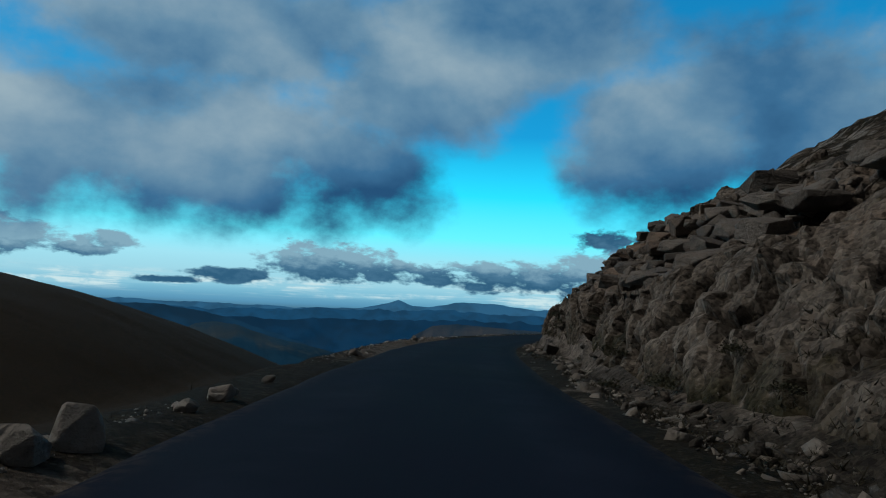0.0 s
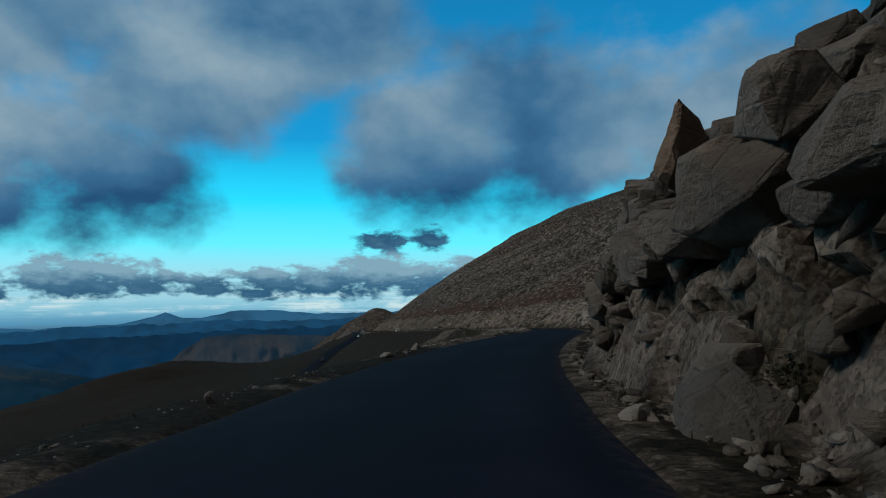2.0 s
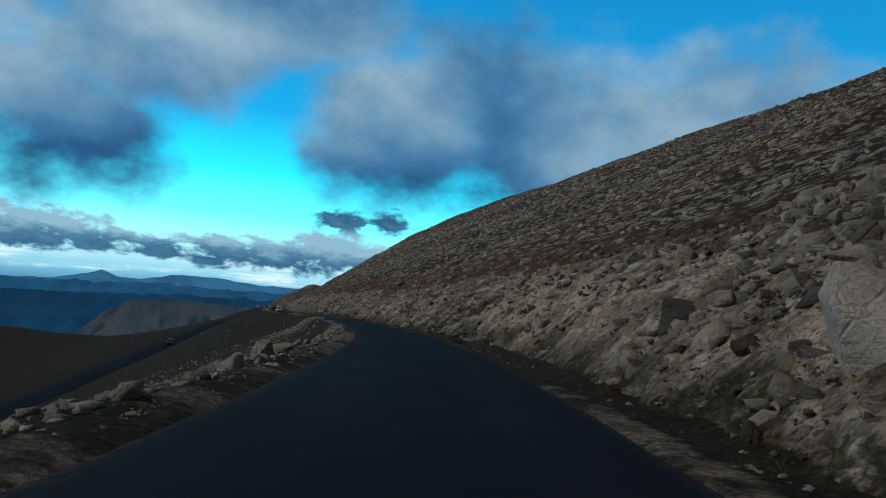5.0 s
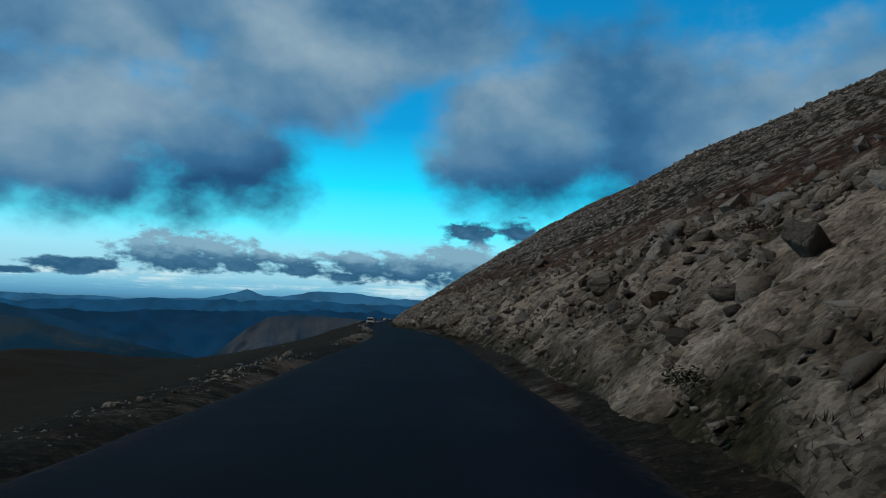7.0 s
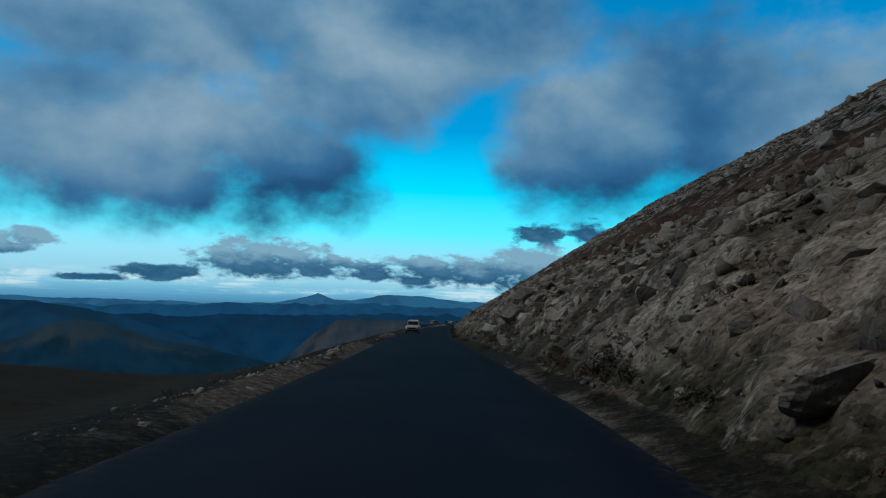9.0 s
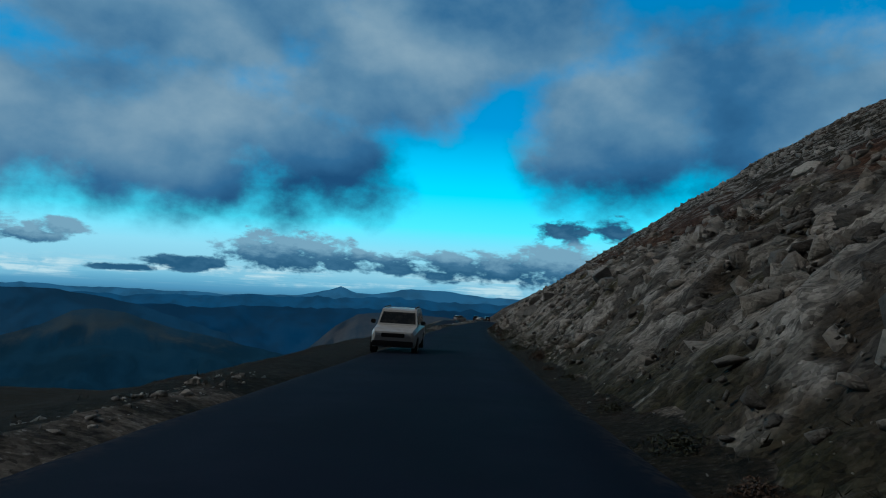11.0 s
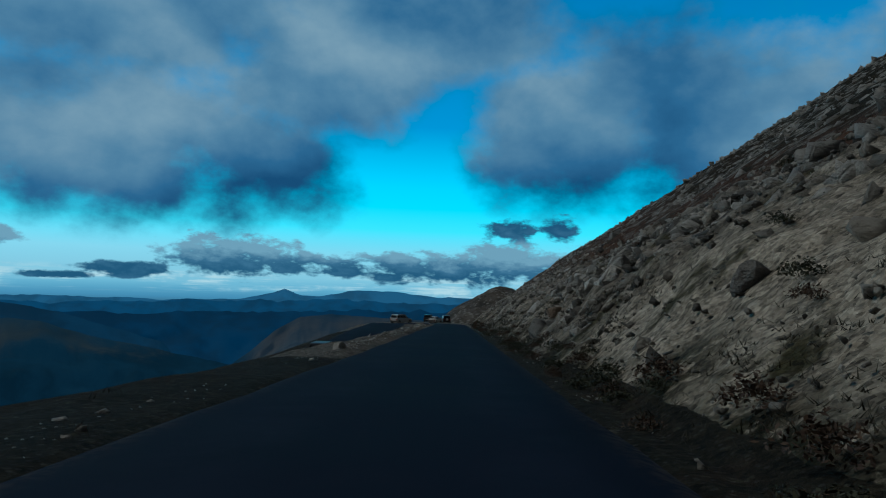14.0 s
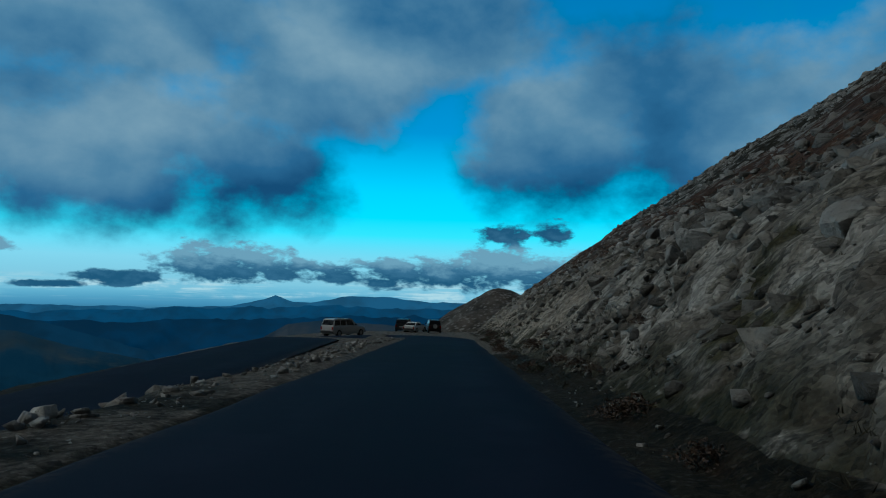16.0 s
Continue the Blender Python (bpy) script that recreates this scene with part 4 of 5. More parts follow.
def build_scree():
    rng = np.random.default_rng(3)

    def field(n, s0, s1, d0, d1, power=1.0):
        s = rng.uniform(s0, s1, n)
        return s, d0 + rng.uniform(0, 1, n) ** power * (d1 - d0)

    def clumped(s, d, scale, seed, keep):
        x, y, _ = spot(s, d)
        m = wave(x, y, scale, seed) + rng.uniform(-0.5, 0.5, len(s)) > keep
        return s[m], d[m]

    def off_turf(s, d, share):
        """Leaves few stones on the turf along the bank's upper edge."""
        top = bank(s, d)[2]
        band = (d > top - 1.5) & (d < top + 8.5 + 5 * wave(s, 0 * s, 30, 48)) & (s > 200)
        keep = ~band | (rng.uniform(0, 1, len(s)) < share)
        return s[keep], d[keep]

    s, d = clumped(*field(66000, 108, 700, 3.9, 17, 1.2), 6, 41, -0.36)
    s, d = off_turf(s, d, 0.2)
    keep = (d > bank(s, d)[1] + 0.5) | (rng.uniform(0, 1, len(s)) < 0.25)
    s, d = s[keep], d[keep]
    keep = rng.uniform(0, 1, len(s)) > np.where(s > 520, 0.98, np.where(s > 480, 0.92, 0.75)) * bare(s, 1.25 * (d - bank(s, d)[1]))
    s, d = s[keep], d[keep]
    scatter("bank_rubble", s, d, np.clip((d - 3.4) / 2.0, 0.3, 1) * (0.045 + 0.55 * rng.uniform(0, 1, len(s)) ** 4.2), 1, 4, RUBBLE, "loose grey granite rubble on the road cut", 0.33, 30, 0.75)
    s, d = field(5000, -8, 116, -1.1, 0.2)
    d = d + bank(s, 5 + 0 * s)[1]
    s, d = s[d > 3.5], d[d > 3.5]
    scatter("outcrop_rubble", s, d, 0.03 + 0.25 * rng.uniform(0, 1, len(s)) ** 5, 1, 13, RUBBLE, "broken stones at the foot of the outcrop", 0.25, 20, 0.7)
    s, d = field(1100, 536, 603, 3.5, 6.0)
    scatter("berm_rubble", s, -d, 0.03 + 0.22 * rng.uniform(0, 1, len(s)) ** 5, 1, 15, ROCK, "pale rubble on the berm between the two roads", 0.22, 16, 0.7)
    s, d = clumped(*field(9000, 108, 190, 6.2, 17), 5, 50, -0.4)
    scatter("bank_blocks", s, d, 0.07 + 0.6 * rng.uniform(0, 1, len(s)) ** 4, 1, 14, RUBBLE, "angular granite blocks piled on the bank", 0.3, 24, 0.8)
    s, d = clumped(*field(3000, 470, 640, 4.6, 17), 4, 47, -0.1)
    scatter("cut_rubble", s, d, 0.06 + 0.4 * rng.uniform(0, 1, len(s)) ** 4, 1, 11, RUBBLE, "angular granite rubble on the soil bank", 0.34, 20, 0.7)
    s, d = clumped(*field(3200, 138, 232, 3.9, 8.5, 1.4), 4, 51, -0.3)
    scatter("edge_rubble", s, -d, 0.04 + 0.36 * rng.uniform(0, 1, len(s)) ** 3.5, 1, 16, ROCK, "pale rubble heaped along the outer edge of the road", 0.3, 16, 0.75)
    s, d = clumped(*field(16000, 100, 300, 5.5, 70, 1.0), 8, 49, -0.1)
    keep = (d < -lower_road(s)[0] - 4) | (d > -lower_road(s)[0] + 4)
    s, d = s[keep], d[keep]
    scatter("lower_slope_stones", s, -d, 0.08 + 0.32 * rng.uniform(0, 1, len(s)) ** 3, 1, 12, ROCK, "grey stones strewn between the two roads", 0.3)
    s, d = clumped(*field(11000, -10, 690, 3.3, 6.5, 1.3), 3, 42, 0.1)
    scatter("verge_gravel", s, d, 0.02 + 0.10 * rng.uniform(0, 1, len(s)) ** 3, 1, 5, RUBBLE, "small grey stones along the verge", 0.2)
    s, d = clumped(*field(42000, 95, 820, 9, 62, 1.1), 12, 43, -0.2)
    s, d = off_turf(s, d, 0.16)
    scatter("hillside_stones", s, d, 0.13 + 0.6 * rng.uniform(0, 1, len(s)) ** 2.6, 1, 6, ROCK, "pale granite stones strewn over the hillside", 0.3, 20, 0.7)
    s, d = clumped(*field(38000, 100, 880, 50, 240, 1.25), 22, 44, -0.25)
    scatter("upper_hillside_stones", s, d, 0.28 + 0.95 * rng.uniform(0, 1, len(s)) ** 2.2, 1, 7, ROCK, "pale granite blocks over the upper hillside", 0.3, 16, 0.7)
    s, d = field(14000, -10, 600, 3.35, 4.4, 1.0)
    keep = berm(s) + rng.uniform(-0.3, 0.3, len(s)) > 0.35
    s, d = s[keep], d[keep]
    scatter("edge_stones", s, -d, 0.03 + 0.14 * rng.uniform(0, 1, len(s)) ** 9, 1, 8, ROCK_PALE, "grey stones lining the road's outer edge", 0.34)
    s, d = clumped(*field(9000, -10, 610, 5.0, 60, 1.3), 10, 46, 0.3)
    keep = (s < 240) | (rng.uniform(0, 1, len(s)) < 0.25)
    s, d = s[keep], d[keep]
    keep = np.abs(d + lower_road(s)[0]) > 4
    s, d = s[keep], d[keep]
    scatter("slope_stones", s, -d, 0.1 + 0.4 * rng.uniform(0, 1, len(s)) ** 2.5, 1, 9, ROCK, "grey stones on the slope below the road", 0.4)


SLABS = ((352.3, 4.7, 2.3, 1.6, 24, ROCK, "large pale wedge-shaped granite slab leaning on the bank"), (354.3, 6.2, 2.6, 1.5, 30, ROCK, "large pitted granite slab lying on the bank"), (37.5, 4.8, 0.9, 1.7, 12, ROCK_SHADED, "pointed flake of granite leaning on the outcrop"),
         (283.5, 5.4, 1.7, 1.1, 46, ROCK_SHADED, "broad grey granite slab half buried in the bank"), (438.5, 6.6, 2.0, 1.2, 33, ROCK, "grey granite slab half buried in the bank"),
         (434.5, 7.4, 1.8, 1.1, 36, ROCK, "grey granite slab half buried in the bank"), (444.0, 6.6, 2.0, 1.0, 30, ROCK, "grey granite slab half buried in the bank"))


def slab(s, d, wide, tall, lean, mat, label):
    """A flat split rock that leans back against the bank."""
    ob = new("boulder", rock_data("boulder", block_shape(int(s * 10), 0.05, 0.06), mat))
    x, y, z = (float(v) for v in height(np.array(s), np.array(d)))
    r = line(np.array(s))[1]
    turn = Matrix.Rotation(math.atan2(float(r[1]), float(r[0])) - math.pi / 2 + 0.3, 4, "Z") @ Matrix.Rotation(radians(-lean), 4, "X")
    ob.matrix_basis = pose(x, y, z) @ turn @ Matrix.Diagonal((0.5 * wide, 0.36 * (wide + tall) * 0.5, 0.42 * tall, 1))
    tagged(ob, label, "boulder", "boulders on the bank")


def build_named_rocks():
    """The stones that stand out: along, across, radius, upright stretch, stuff."""
    rows = ((135.0, 5.9, 0.74, 0.9, 3), (131.0, 5.5, 0.97, 0.9, 3), (128.5, 5.3, 0.73, 1, 3), (131.0, 6.4, 0.82, 0.8, 3), (130.5, 6.9, 0.68, 1, 3), (147.0, 8.1, 0.8, 0.9, 3), (150.5, 7.3, 0.75, 0.9, 3), (135.5, 4.9, 0.5, 0.7, 0), (116.5, 5.7, 0.72, 0.9, 3),
            (113.5, 5.7, 0.82, 0.9, 3), (121.0, 6.1, 0.7, 0.9, 3), (126.0, 6.2, 0.7, 0.9, 3), (138.0, 7.2, 0.8, 0.8, 3), (142.0, 6.6, 0.8, 0.7, 3), 
            (7, -3.55, 0.36, 0.8, 2), (6.2, -3.6, 0.28, 0.9, 2), (10, -3.55, 0.2, 0.9, 0), (11.5, -3.5, 0.26, 0.9, 2), (12.3, -3.6, 0.18, 1, 0), (15, -3.6, 0.2, 0.8, 2), (25.5, -3.45, 0.22, 0.8, 2),
            (26.5, -3.5, 0.26, 0.6, 2), (28, -3.5, 0.2, 0.7, 0), (44, -3.5, 0.26, 0.9, 2), (47, -3.5, 0.18, 0.7, 0), (80.5, -3.7, 0.22, 0.7, 2), (95, -3.65, 0.3, 0.6, 2),
            (100, -3.6, 0.24, 0.8, 2), (127.5, -3.6, 0.3, 0.6, 2), (145.5, -3.6, 0.22, 0.7, 2), (147.5, -3.65, 0.25, 0.8, 2), (149, -3.9, 0.27, 0.8, 2), (150.5, -3.8, 0.2, 0.8, 2),
            (161.5, -3.9, 0.24, 0.7, 2), (163.5, -3.9, 0.24, 0.9, 2), (164.8, -3.9, 0.22, 1.1, 2), (166, -3.8, 0.2, 0.9, 0), (186, -4.2, 0.4, 0.8, 2), (189.5, -4.3, 0.45, 0.8, 2),
            (193, -4.4, 0.4, 0.7, 2), (196, -4.1, 0.32, 0.8, 2), (282, -3.45, 0.36, 0.6, 2), (284, -3.5, 0.2, 0.7, 2), (292, -3.5, 0.22, 0.7, 0), (334, -3.6, 0.24, 0.7, 2),
            (337, -3.7, 0.18, 0.7, 0), (433, -3.7, 0.24, 0.9, 2), (434.5, -3.7, 0.2, 1.1, 2), (435.5, -3.8, 0.17, 1.3, 2), (437, -3.6, 0.2, 0.8, 2), (440, -3.7, 0.16, 1.4, 2),
            (444, -3.8, 0.16, 1.3, 0), (470.5, -3.9, 0.24, 0.9, 2), (472, -3.9, 0.18, 0.7, 2), (505, -3.85, 0.26, 1.1, 2), (520.5, -3.8, 0.17, 1.7, 2), (522, -3.8, 0.14, 0.9, 0),
            (529, -4, 0.2, 0.8, 2), (539.5, -3.6, 0.22, 0.8, 2), (541, -3.7, 0.2, 0.7, 2), (542.5, -3.6, 0.24, 0.8, 2), (544, -3.8, 0.2, 0.8, 2), (546, -3.9, 0.26, 0.9, 2),
            (549, -4.6, 0.2, 0.8, 2), (552, -5.0, 0.2, 0.8, 2), (556, -5.2, 0.22, 0.9, 2), (561, -5.6, 0.28, 0.8, 2), (568, -5.8, 0.2, 0.9, 2), (574, -6.2, 0.2, 1, 2), (79, 3.55, 0.28, 0.8, 2),
            (78, 4.5, 1.2, 1.15, 3), (135, 7.6, 1.25, 1, 3), (131, 6.6, 1.2, 0.9, 3), (139, 9.2, 1.25, 0.9, 3), (119.5, 7.2, 1.2, 1.2, 3), (117, 7, 1, 1.1, 3), (121, 8.6, 1, 1, 3),
            (121, 7, 0.9, 0.9, 3), (333, 5.3, 0.5, 1, 0), (350, 4.7, 0.7, 0.8, 2), (342, 4.2, 0.51, 0.8, 2), (348.5, 5.7, 0.99, 0.6, 0), (333, 4.8, 0.18, 0.9, 2), (335.5, 5.7, 0.34, 0.8, 2),
            (338.5, 6.1, 0.42, 0.7, 2), (346, 6.6, 0.61, 0.8, 0), (333, 5.9, 0.33, 1.2, 2), (512, 5.7, 0.64, 1, 1), (508.5, 6.6, 0.68, 0.8, 2), (511, 6.9, 0.43, 0.9, 2), (507, 6.6, 0.49, 0.7, 2),
            (504.5, 6.9, 0.32, 0.8, 2), (506, 6.7, 0.35, 0.5, 2), (514.5, 7.3, 0.46, 0.8, 2), (503.5, 4.4, 0.18, 1.3, 2), (516, 7.4, 0.6, 0.8, 0), (284.5, 6.7, 0.3, 1.2, 2),
            (303.5, 11.6, 0.87, 0.7, 0), (301, 6.5, 0.51, 1, 2), (305, 5, 0.93, 0.7, 1), (280.5, 4.6, 0.57, 0.8, 0), (292.5, 8.9, 0.43, 0.7, 2), (289.5, 5.3, 0.69, 0.7, 0),
            (286, 5, 0.43, 0.8, 2), (282.5, 6.1, 0.45, 0.5, 3), (284, 7, 0.35, 0.8, 0), (179.5, 9.5, 0.81, 0.8, 2), (180.5, 6.8, 1.25, 0.6, 2), (176, 5.7, 0.94, 0.7, 2), (170, 7.7, 1.07, 0.8, 0),
            (188.5, 6.9, 0.8, 0.9, 3), (172, 6.9, 0.62, 0.7, 0), (173, 9.9, 0.68, 0.8, 3), (168.5, 8.7, 0.62, 0.9, 3), (165, 7.3, 0.73, 1.1, 3), (457.5, 8.9, 1.7, 0.6, 0),
            (441.5, 6.4, 1.17, 0.6, 0), (443, 8.1, 0.9, 0.7, 0), (436, 5.1, 0.73, 0.6, 0), (459.5, 6.4, 0.75, 0.7, 2), (449.5, 5.4, 0.63, 0.7, 0), (439.5, 5, 0.76, 0.6, 0),
            (473, 6.4, 0.43, 1.1, 2), (474.5, 6.2, 0.41, 1, 0), (478, 8.2, 0.51, 1.1, 2), (471, 6, 0.38, 0.9, 0), (468, 4.8, 0.24, 1, 2), (473, 5.7, 0.42, 0.8, 3), (471.5, 6.7, 0.46, 0.9, 0),
            (262, 6.5, 0.53, 1, 2), (260, 7.8, 0.6, 1.1, 2), (265, 5.4, 0.42, 0.9, 2), (255.5, 6.2, 0.4, 0.7, 1), (253.5, 7.2, 0.44, 0.8, 0), (250.5, 7.1, 0.54, 0.7, 3))
    kinds = (BOULDERS, RUSTY, PALE, SHADED)
    words = ("big grey granite boulder standing out of the bank", "rust-orange granite boulder on the bank", "pale granite boulder beside the road", "grey granite block stacked above the bank, coloured dark for shade")
    for k, (s, d, r, stand, kind) in enumerate(rows):
        left = d < 0
        boulder(s, d, r, 700 + k, kinds[kind], "pale stone set along the road's outer edge" if left else words[kind], "edge stones" if left else "boulders on the bank", sink=0.27 if left else 0.12 if stand > 1.4 else 0.38, stand=stand)
    for s, d, wide, tall, lean, kind, words in SLABS:
        slab(s, d, wide, tall, lean, kind, words)
    # the tall spire on the shoulder
    verts, faces = rock_shape(77, 3, 9, 0.05)
    t = np.clip((verts[:, 2] + 0.6) / 1.4, 0, 1)[:, None]
    verts[:, :2] = verts[:, :2] * (1.25 - 1.0 * t)
    verts[:, 0] -= 0.25 * t[:, 0]
    x, y, z = (float(v) for v in height(np.array(84.0), np.array(5.6)))
    spire = mesh_object("rock_spire", verts.tolist(), faces.tolist(), ROCK_RED, smooth=False)
    spire.matrix_basis = Matrix.LocRotScale((x, y, z + 1.0), Euler((0.0, 0.05, 0.4)), (1.0, 0.85, 2.3))
    tagged(spire, "tall tan granite spire on the outcrop's shoulder", "boulder")


build_cliff_rocks()
build_named_rocks()
build_bank_rocks()
build_heaps()
build_scree()


# ---- vehicles ----
def paint(name, colour, rough=0.35, metal=0.3):
    def build(g, bsdf):
        p = place(g)
        dust = g.span(g.noise(p, 3.0, 5, 0.6), 0.45, 0.75, 0, 0.25)
        g.put(bsdf.inputs["Base Color"], g.mix(dust, colour, (0.16, 0.14, 0.12)))
        bsdf.inputs["Metallic"].default_value = metal
        g.put(bsdf.inputs["Roughness"], g.math("ADD", rough, g.math("MULTIPLY", dust, 0.8)))
    return material(name, build)


SILVER = paint("silver_paint", (0.50, 0.50, 0.49), metal=0.0)
WHITE = paint("white_paint", (0.70, 0.70, 0.68), metal=0.0)
BLACK = paint("black_paint", (0.018, 0.019, 0.022), metal=0.1)
DARK_RED = paint("dark_paint", (0.035, 0.022, 0.020), metal=0.1)
TYRE = paint("tyre_rubber", (0.015, 0.015, 0.015), 0.85, 0.0)
RIM = paint("alloy_rim", (0.35, 0.35, 0.36), 0.4, 0.8)
TRIM = paint("black_plastic", (0.02, 0.02, 0.021), 0.6, 0.0)
GLASS = paint("tinted_car_glass", (0.012, 0.016, 0.02), 0.08, 0.0)
PLATE = paint("blank_plate", (0.55, 0.55, 0.52), 0.5, 0.0)


def lamp_look(colour, power):
    def build(g, bsdf):
        g.put(bsdf.inputs["Base Color"], colour)
        bsdf.inputs["Roughness"].default_value = 0.2
        g.put(bsdf.inputs["Emission Color"], colour)
        bsdf.inputs["Emission Strength"].default_value = power
    return build


HEADLIGHT_ON = material("lit_headlight", lamp_look((1.0, 0.95, 0.85), 3.0))
HEADLIGHT = material("headlight_lens", lamp_look((0.7, 0.72, 0.74), 0.0))
TAIL = material("red_tail_lens", lamp_look((0.30, 0.012, 0.010), 0.0))


def part(name, verts, faces, mat, parent, label="", smooth=False, bevel=0.0):
    bm = bmesh.new()
    vs = [bm.verts.new(v) for v in verts]
    for f in faces:
        bm.faces.new([vs[i] for i in f])
    bmesh.ops.recalc_face_normals(bm, faces=bm.faces)
    if bevel:
        bmesh.ops.bevel(bm, geom=list(bm.edges), offset=bevel, segments=2, affect="EDGES", clamp_overlap=True)
    me = bpy.data.meshes.new(name)
    bm.to_mesh(me)
    bm.free()
    me.materials.append(mat)
    me.polygons.foreach_set("use_smooth", [smooth] * len(me.polygons))
    ob = new(name, me)
    ob.parent = parent
    if label:
        tagged(ob, label)
    return ob


def loft(sections):
    """Closed rings of equal length joined one to the next, capped at both ends."""
    n = len(sections[0])
    verts = [p for ring in sections for p in ring]
    faces = []
    for k in range(len(sections) - 1):
        for i in range(n):
            j = (i + 1) % n
            faces.append((k * n + i, k * n + j, (k + 1) * n + j, (k + 1) * n + i))
    faces.append(tuple(range(n - 1, -1, -1)))
    faces.append(tuple((len(sections) - 1) * n + i for i in range(n)))
    return verts, faces


def box(x0, x1, y0, y1, z0, z1):
    v = [(x, y, z) for x in (x0, x1) for y in (y0, y1) for z in (z0, z1)]
    return v, [(0, 1, 3, 2), (4, 6, 7, 5), (0, 4, 5, 1), (2, 3, 7, 6), (0, 2, 6, 4), (1, 5, 7, 3)]


def disc(x, y, z, r0, depth, n=20, r1=None):
    r1 = r0 if r1 is None else r1
    rings = []
    for yy, r in ((y - depth / 2, r1), (y - depth / 2 * 0.7, r0), (y + depth / 2 * 0.7, r0), (y + depth / 2, r1)):
        rings.append([(x + r * math.cos(2 * math.pi * k / n), yy, z + r * math.sin(2 * math.pi * k / n)) for k in range(n)])
    return loft(rings)


def vehicle(name, label, colour, length, width, hood, belt, roof, cabin, lit=False, spare=None, rack=False, bed=None, at=None):
    """A car that faces +x. cabin: x of the windscreen's foot and top, the rear window's top and foot; bed: x where a canopy's own windows begin."""
    car = new(name)
    hw, back, front = width / 2, -length / 2, length / 2
    w0, w1, r1, r0 = cabin

    def ring(x, w, lo, hi, tuck=0.06):
        return [(x, -w + tuck, lo), (x, -w, lo + 0.18), (x, -w, hi - 0.16), (x, -w + 0.09, hi), (x, w - 0.09, hi), (x, w, hi - 0.16), (x, w, lo + 0.18), (x, w - tuck, lo)]
    part("body", *loft([ring(back, hw - 0.10, 0.42, belt - 0.06), ring(back + 0.14, hw, 0.32, belt), ring(r0, hw, 0.28, belt), ring(w0, hw, 0.28, belt), ring(front - 0.5, hw - 0.03, 0.28, hood),
                               ring(front - 0.08, hw - 0.10, 0.34, hood - 0.10), ring(front, hw - 0.18, 0.42, hood - 0.26)]), colour, car, smooth=False)
    tw = hw - 0.20
    part("roof", *loft([[(x, -a, z), (x, -b, z2), (x, b, z2), (x, a, z)] for x, a, z, b, z2 in
                        ((r0, hw - 0.08, belt - 0.02, hw - 0.10, belt + 0.01), (r1, hw - 0.08, belt - 0.02, tw, roof - 0.05), (r1 + 0.25, hw - 0.08, belt - 0.02, tw, roof), (w1 - 0.25, hw - 0.08, belt - 0.02, tw, roof),
                         (w1, hw - 0.08, belt - 0.02, tw, roof - 0.05), (w0, hw - 0.08, belt - 0.02, hw - 0.10, belt + 0.01))]), colour, car)
    # panes, a little proud of the cabin
    def lean(z):
        return hw - 0.08 - (hw - 0.08 - tw) * (z - belt) / (roof - belt)
    lo, hi = belt + 0.05, roof - 0.13
    cuts = [r0 + (r1 - r0) * 0.5 + 0.10, (w1 + r1) / 2 - 0.5, (w1 + r1) / 2 + 0.35, w1 - 0.02]
    for side in (-1, 1):
        for k in range(3):
            a, b = cuts[k] + 0.05, cuts[k + 1] - 0.05
            b_top = b - (0.0 if k < 2 else 0.10)
            b_low = b + (0.0 if k < 2 else 0.5 * (w0 - w1))
            a_low = a - (0.12 if k == 0 else 0)
            y0, y1 = side * (lean(lo) + 0.012), side * (lean(hi) + 0.012)
            q = side * 0.03
            part("side_window", [(a_low, y0, lo), (b_low, y0, lo), (b_top, y1, hi), (a, y1, hi), (a_low, y0 - q, lo), (b_low, y0 - q, lo), (b_top, y1 - q, hi), (a, y1 - q, hi)],
                 [(0, 1, 2, 3), (7, 6, 5, 4), (0, 4, 5, 1), (1, 5, 6, 2), (2, 6, 7, 3), (3, 7, 4, 0)], GLASS, car)
    for nm, xl, xh, sgn in (("windscreen", w0, w1, 1), ("rear_window", r0, r1, -1)):
        xa, xb = xl + (xh - xl) * 0.12 + sgn * 0.02, xl + (xh - xl) * 0.86 + sgn * 0.02
        za, zb = belt + (roof - 0.05 - belt) * 0.12, belt + (roof - 0.05 - belt) * 0.86
        part(nm, [(xa, -hw + 0.18, za), (xa, hw - 0.18, za), (xb, tw - 0.06, zb), (xb, -tw + 0.06, zb), (xa - sgn * 0.04, -hw + 0.18, za), (xa - sgn * 0.04, hw - 0.18, za), (xb - sgn * 0.04, tw - 0.06, zb), (xb - sgn * 0.04, -tw + 0.06, zb)],
             [(0, 1, 2, 3), (7, 6, 5, 4), (0, 4, 5, 1), (1, 5, 6, 2), (2, 6, 7, 3), (3, 7, 4, 0)], GLASS, car)
    for x in (front - 0.85, back + 0.85):
        for side in (-1, 1):
            arch = part("wheel", *disc(x, side * (hw - 0.10), 0.36, 0.36, 0.24), TYRE, car, "black rubber tyre")
            part("rim", *disc(x, side * (hw + 0.005), 0.36, 0.22, 0.05, 14, 0.18), RIM, arch, "alloy rim")
    part("front_bumper", *box(front - 0.22, front + 0.05, -hw + 0.12, hw - 0.12, 0.36, 0.58), TRIM, car, bevel=0.03)
    part("rear_bumper", *box(back - 0.06, back + 0.2, -hw + 0.10, hw - 0.10, 0.40, 0.62), TRIM, car, bevel=0.03)
    part("grille", *box(front - 0.10, front + 0.02, -hw * 0.5, hw * 0.5, hood - 0.32, hood - 0.16), TRIM, car, bevel=0.015)
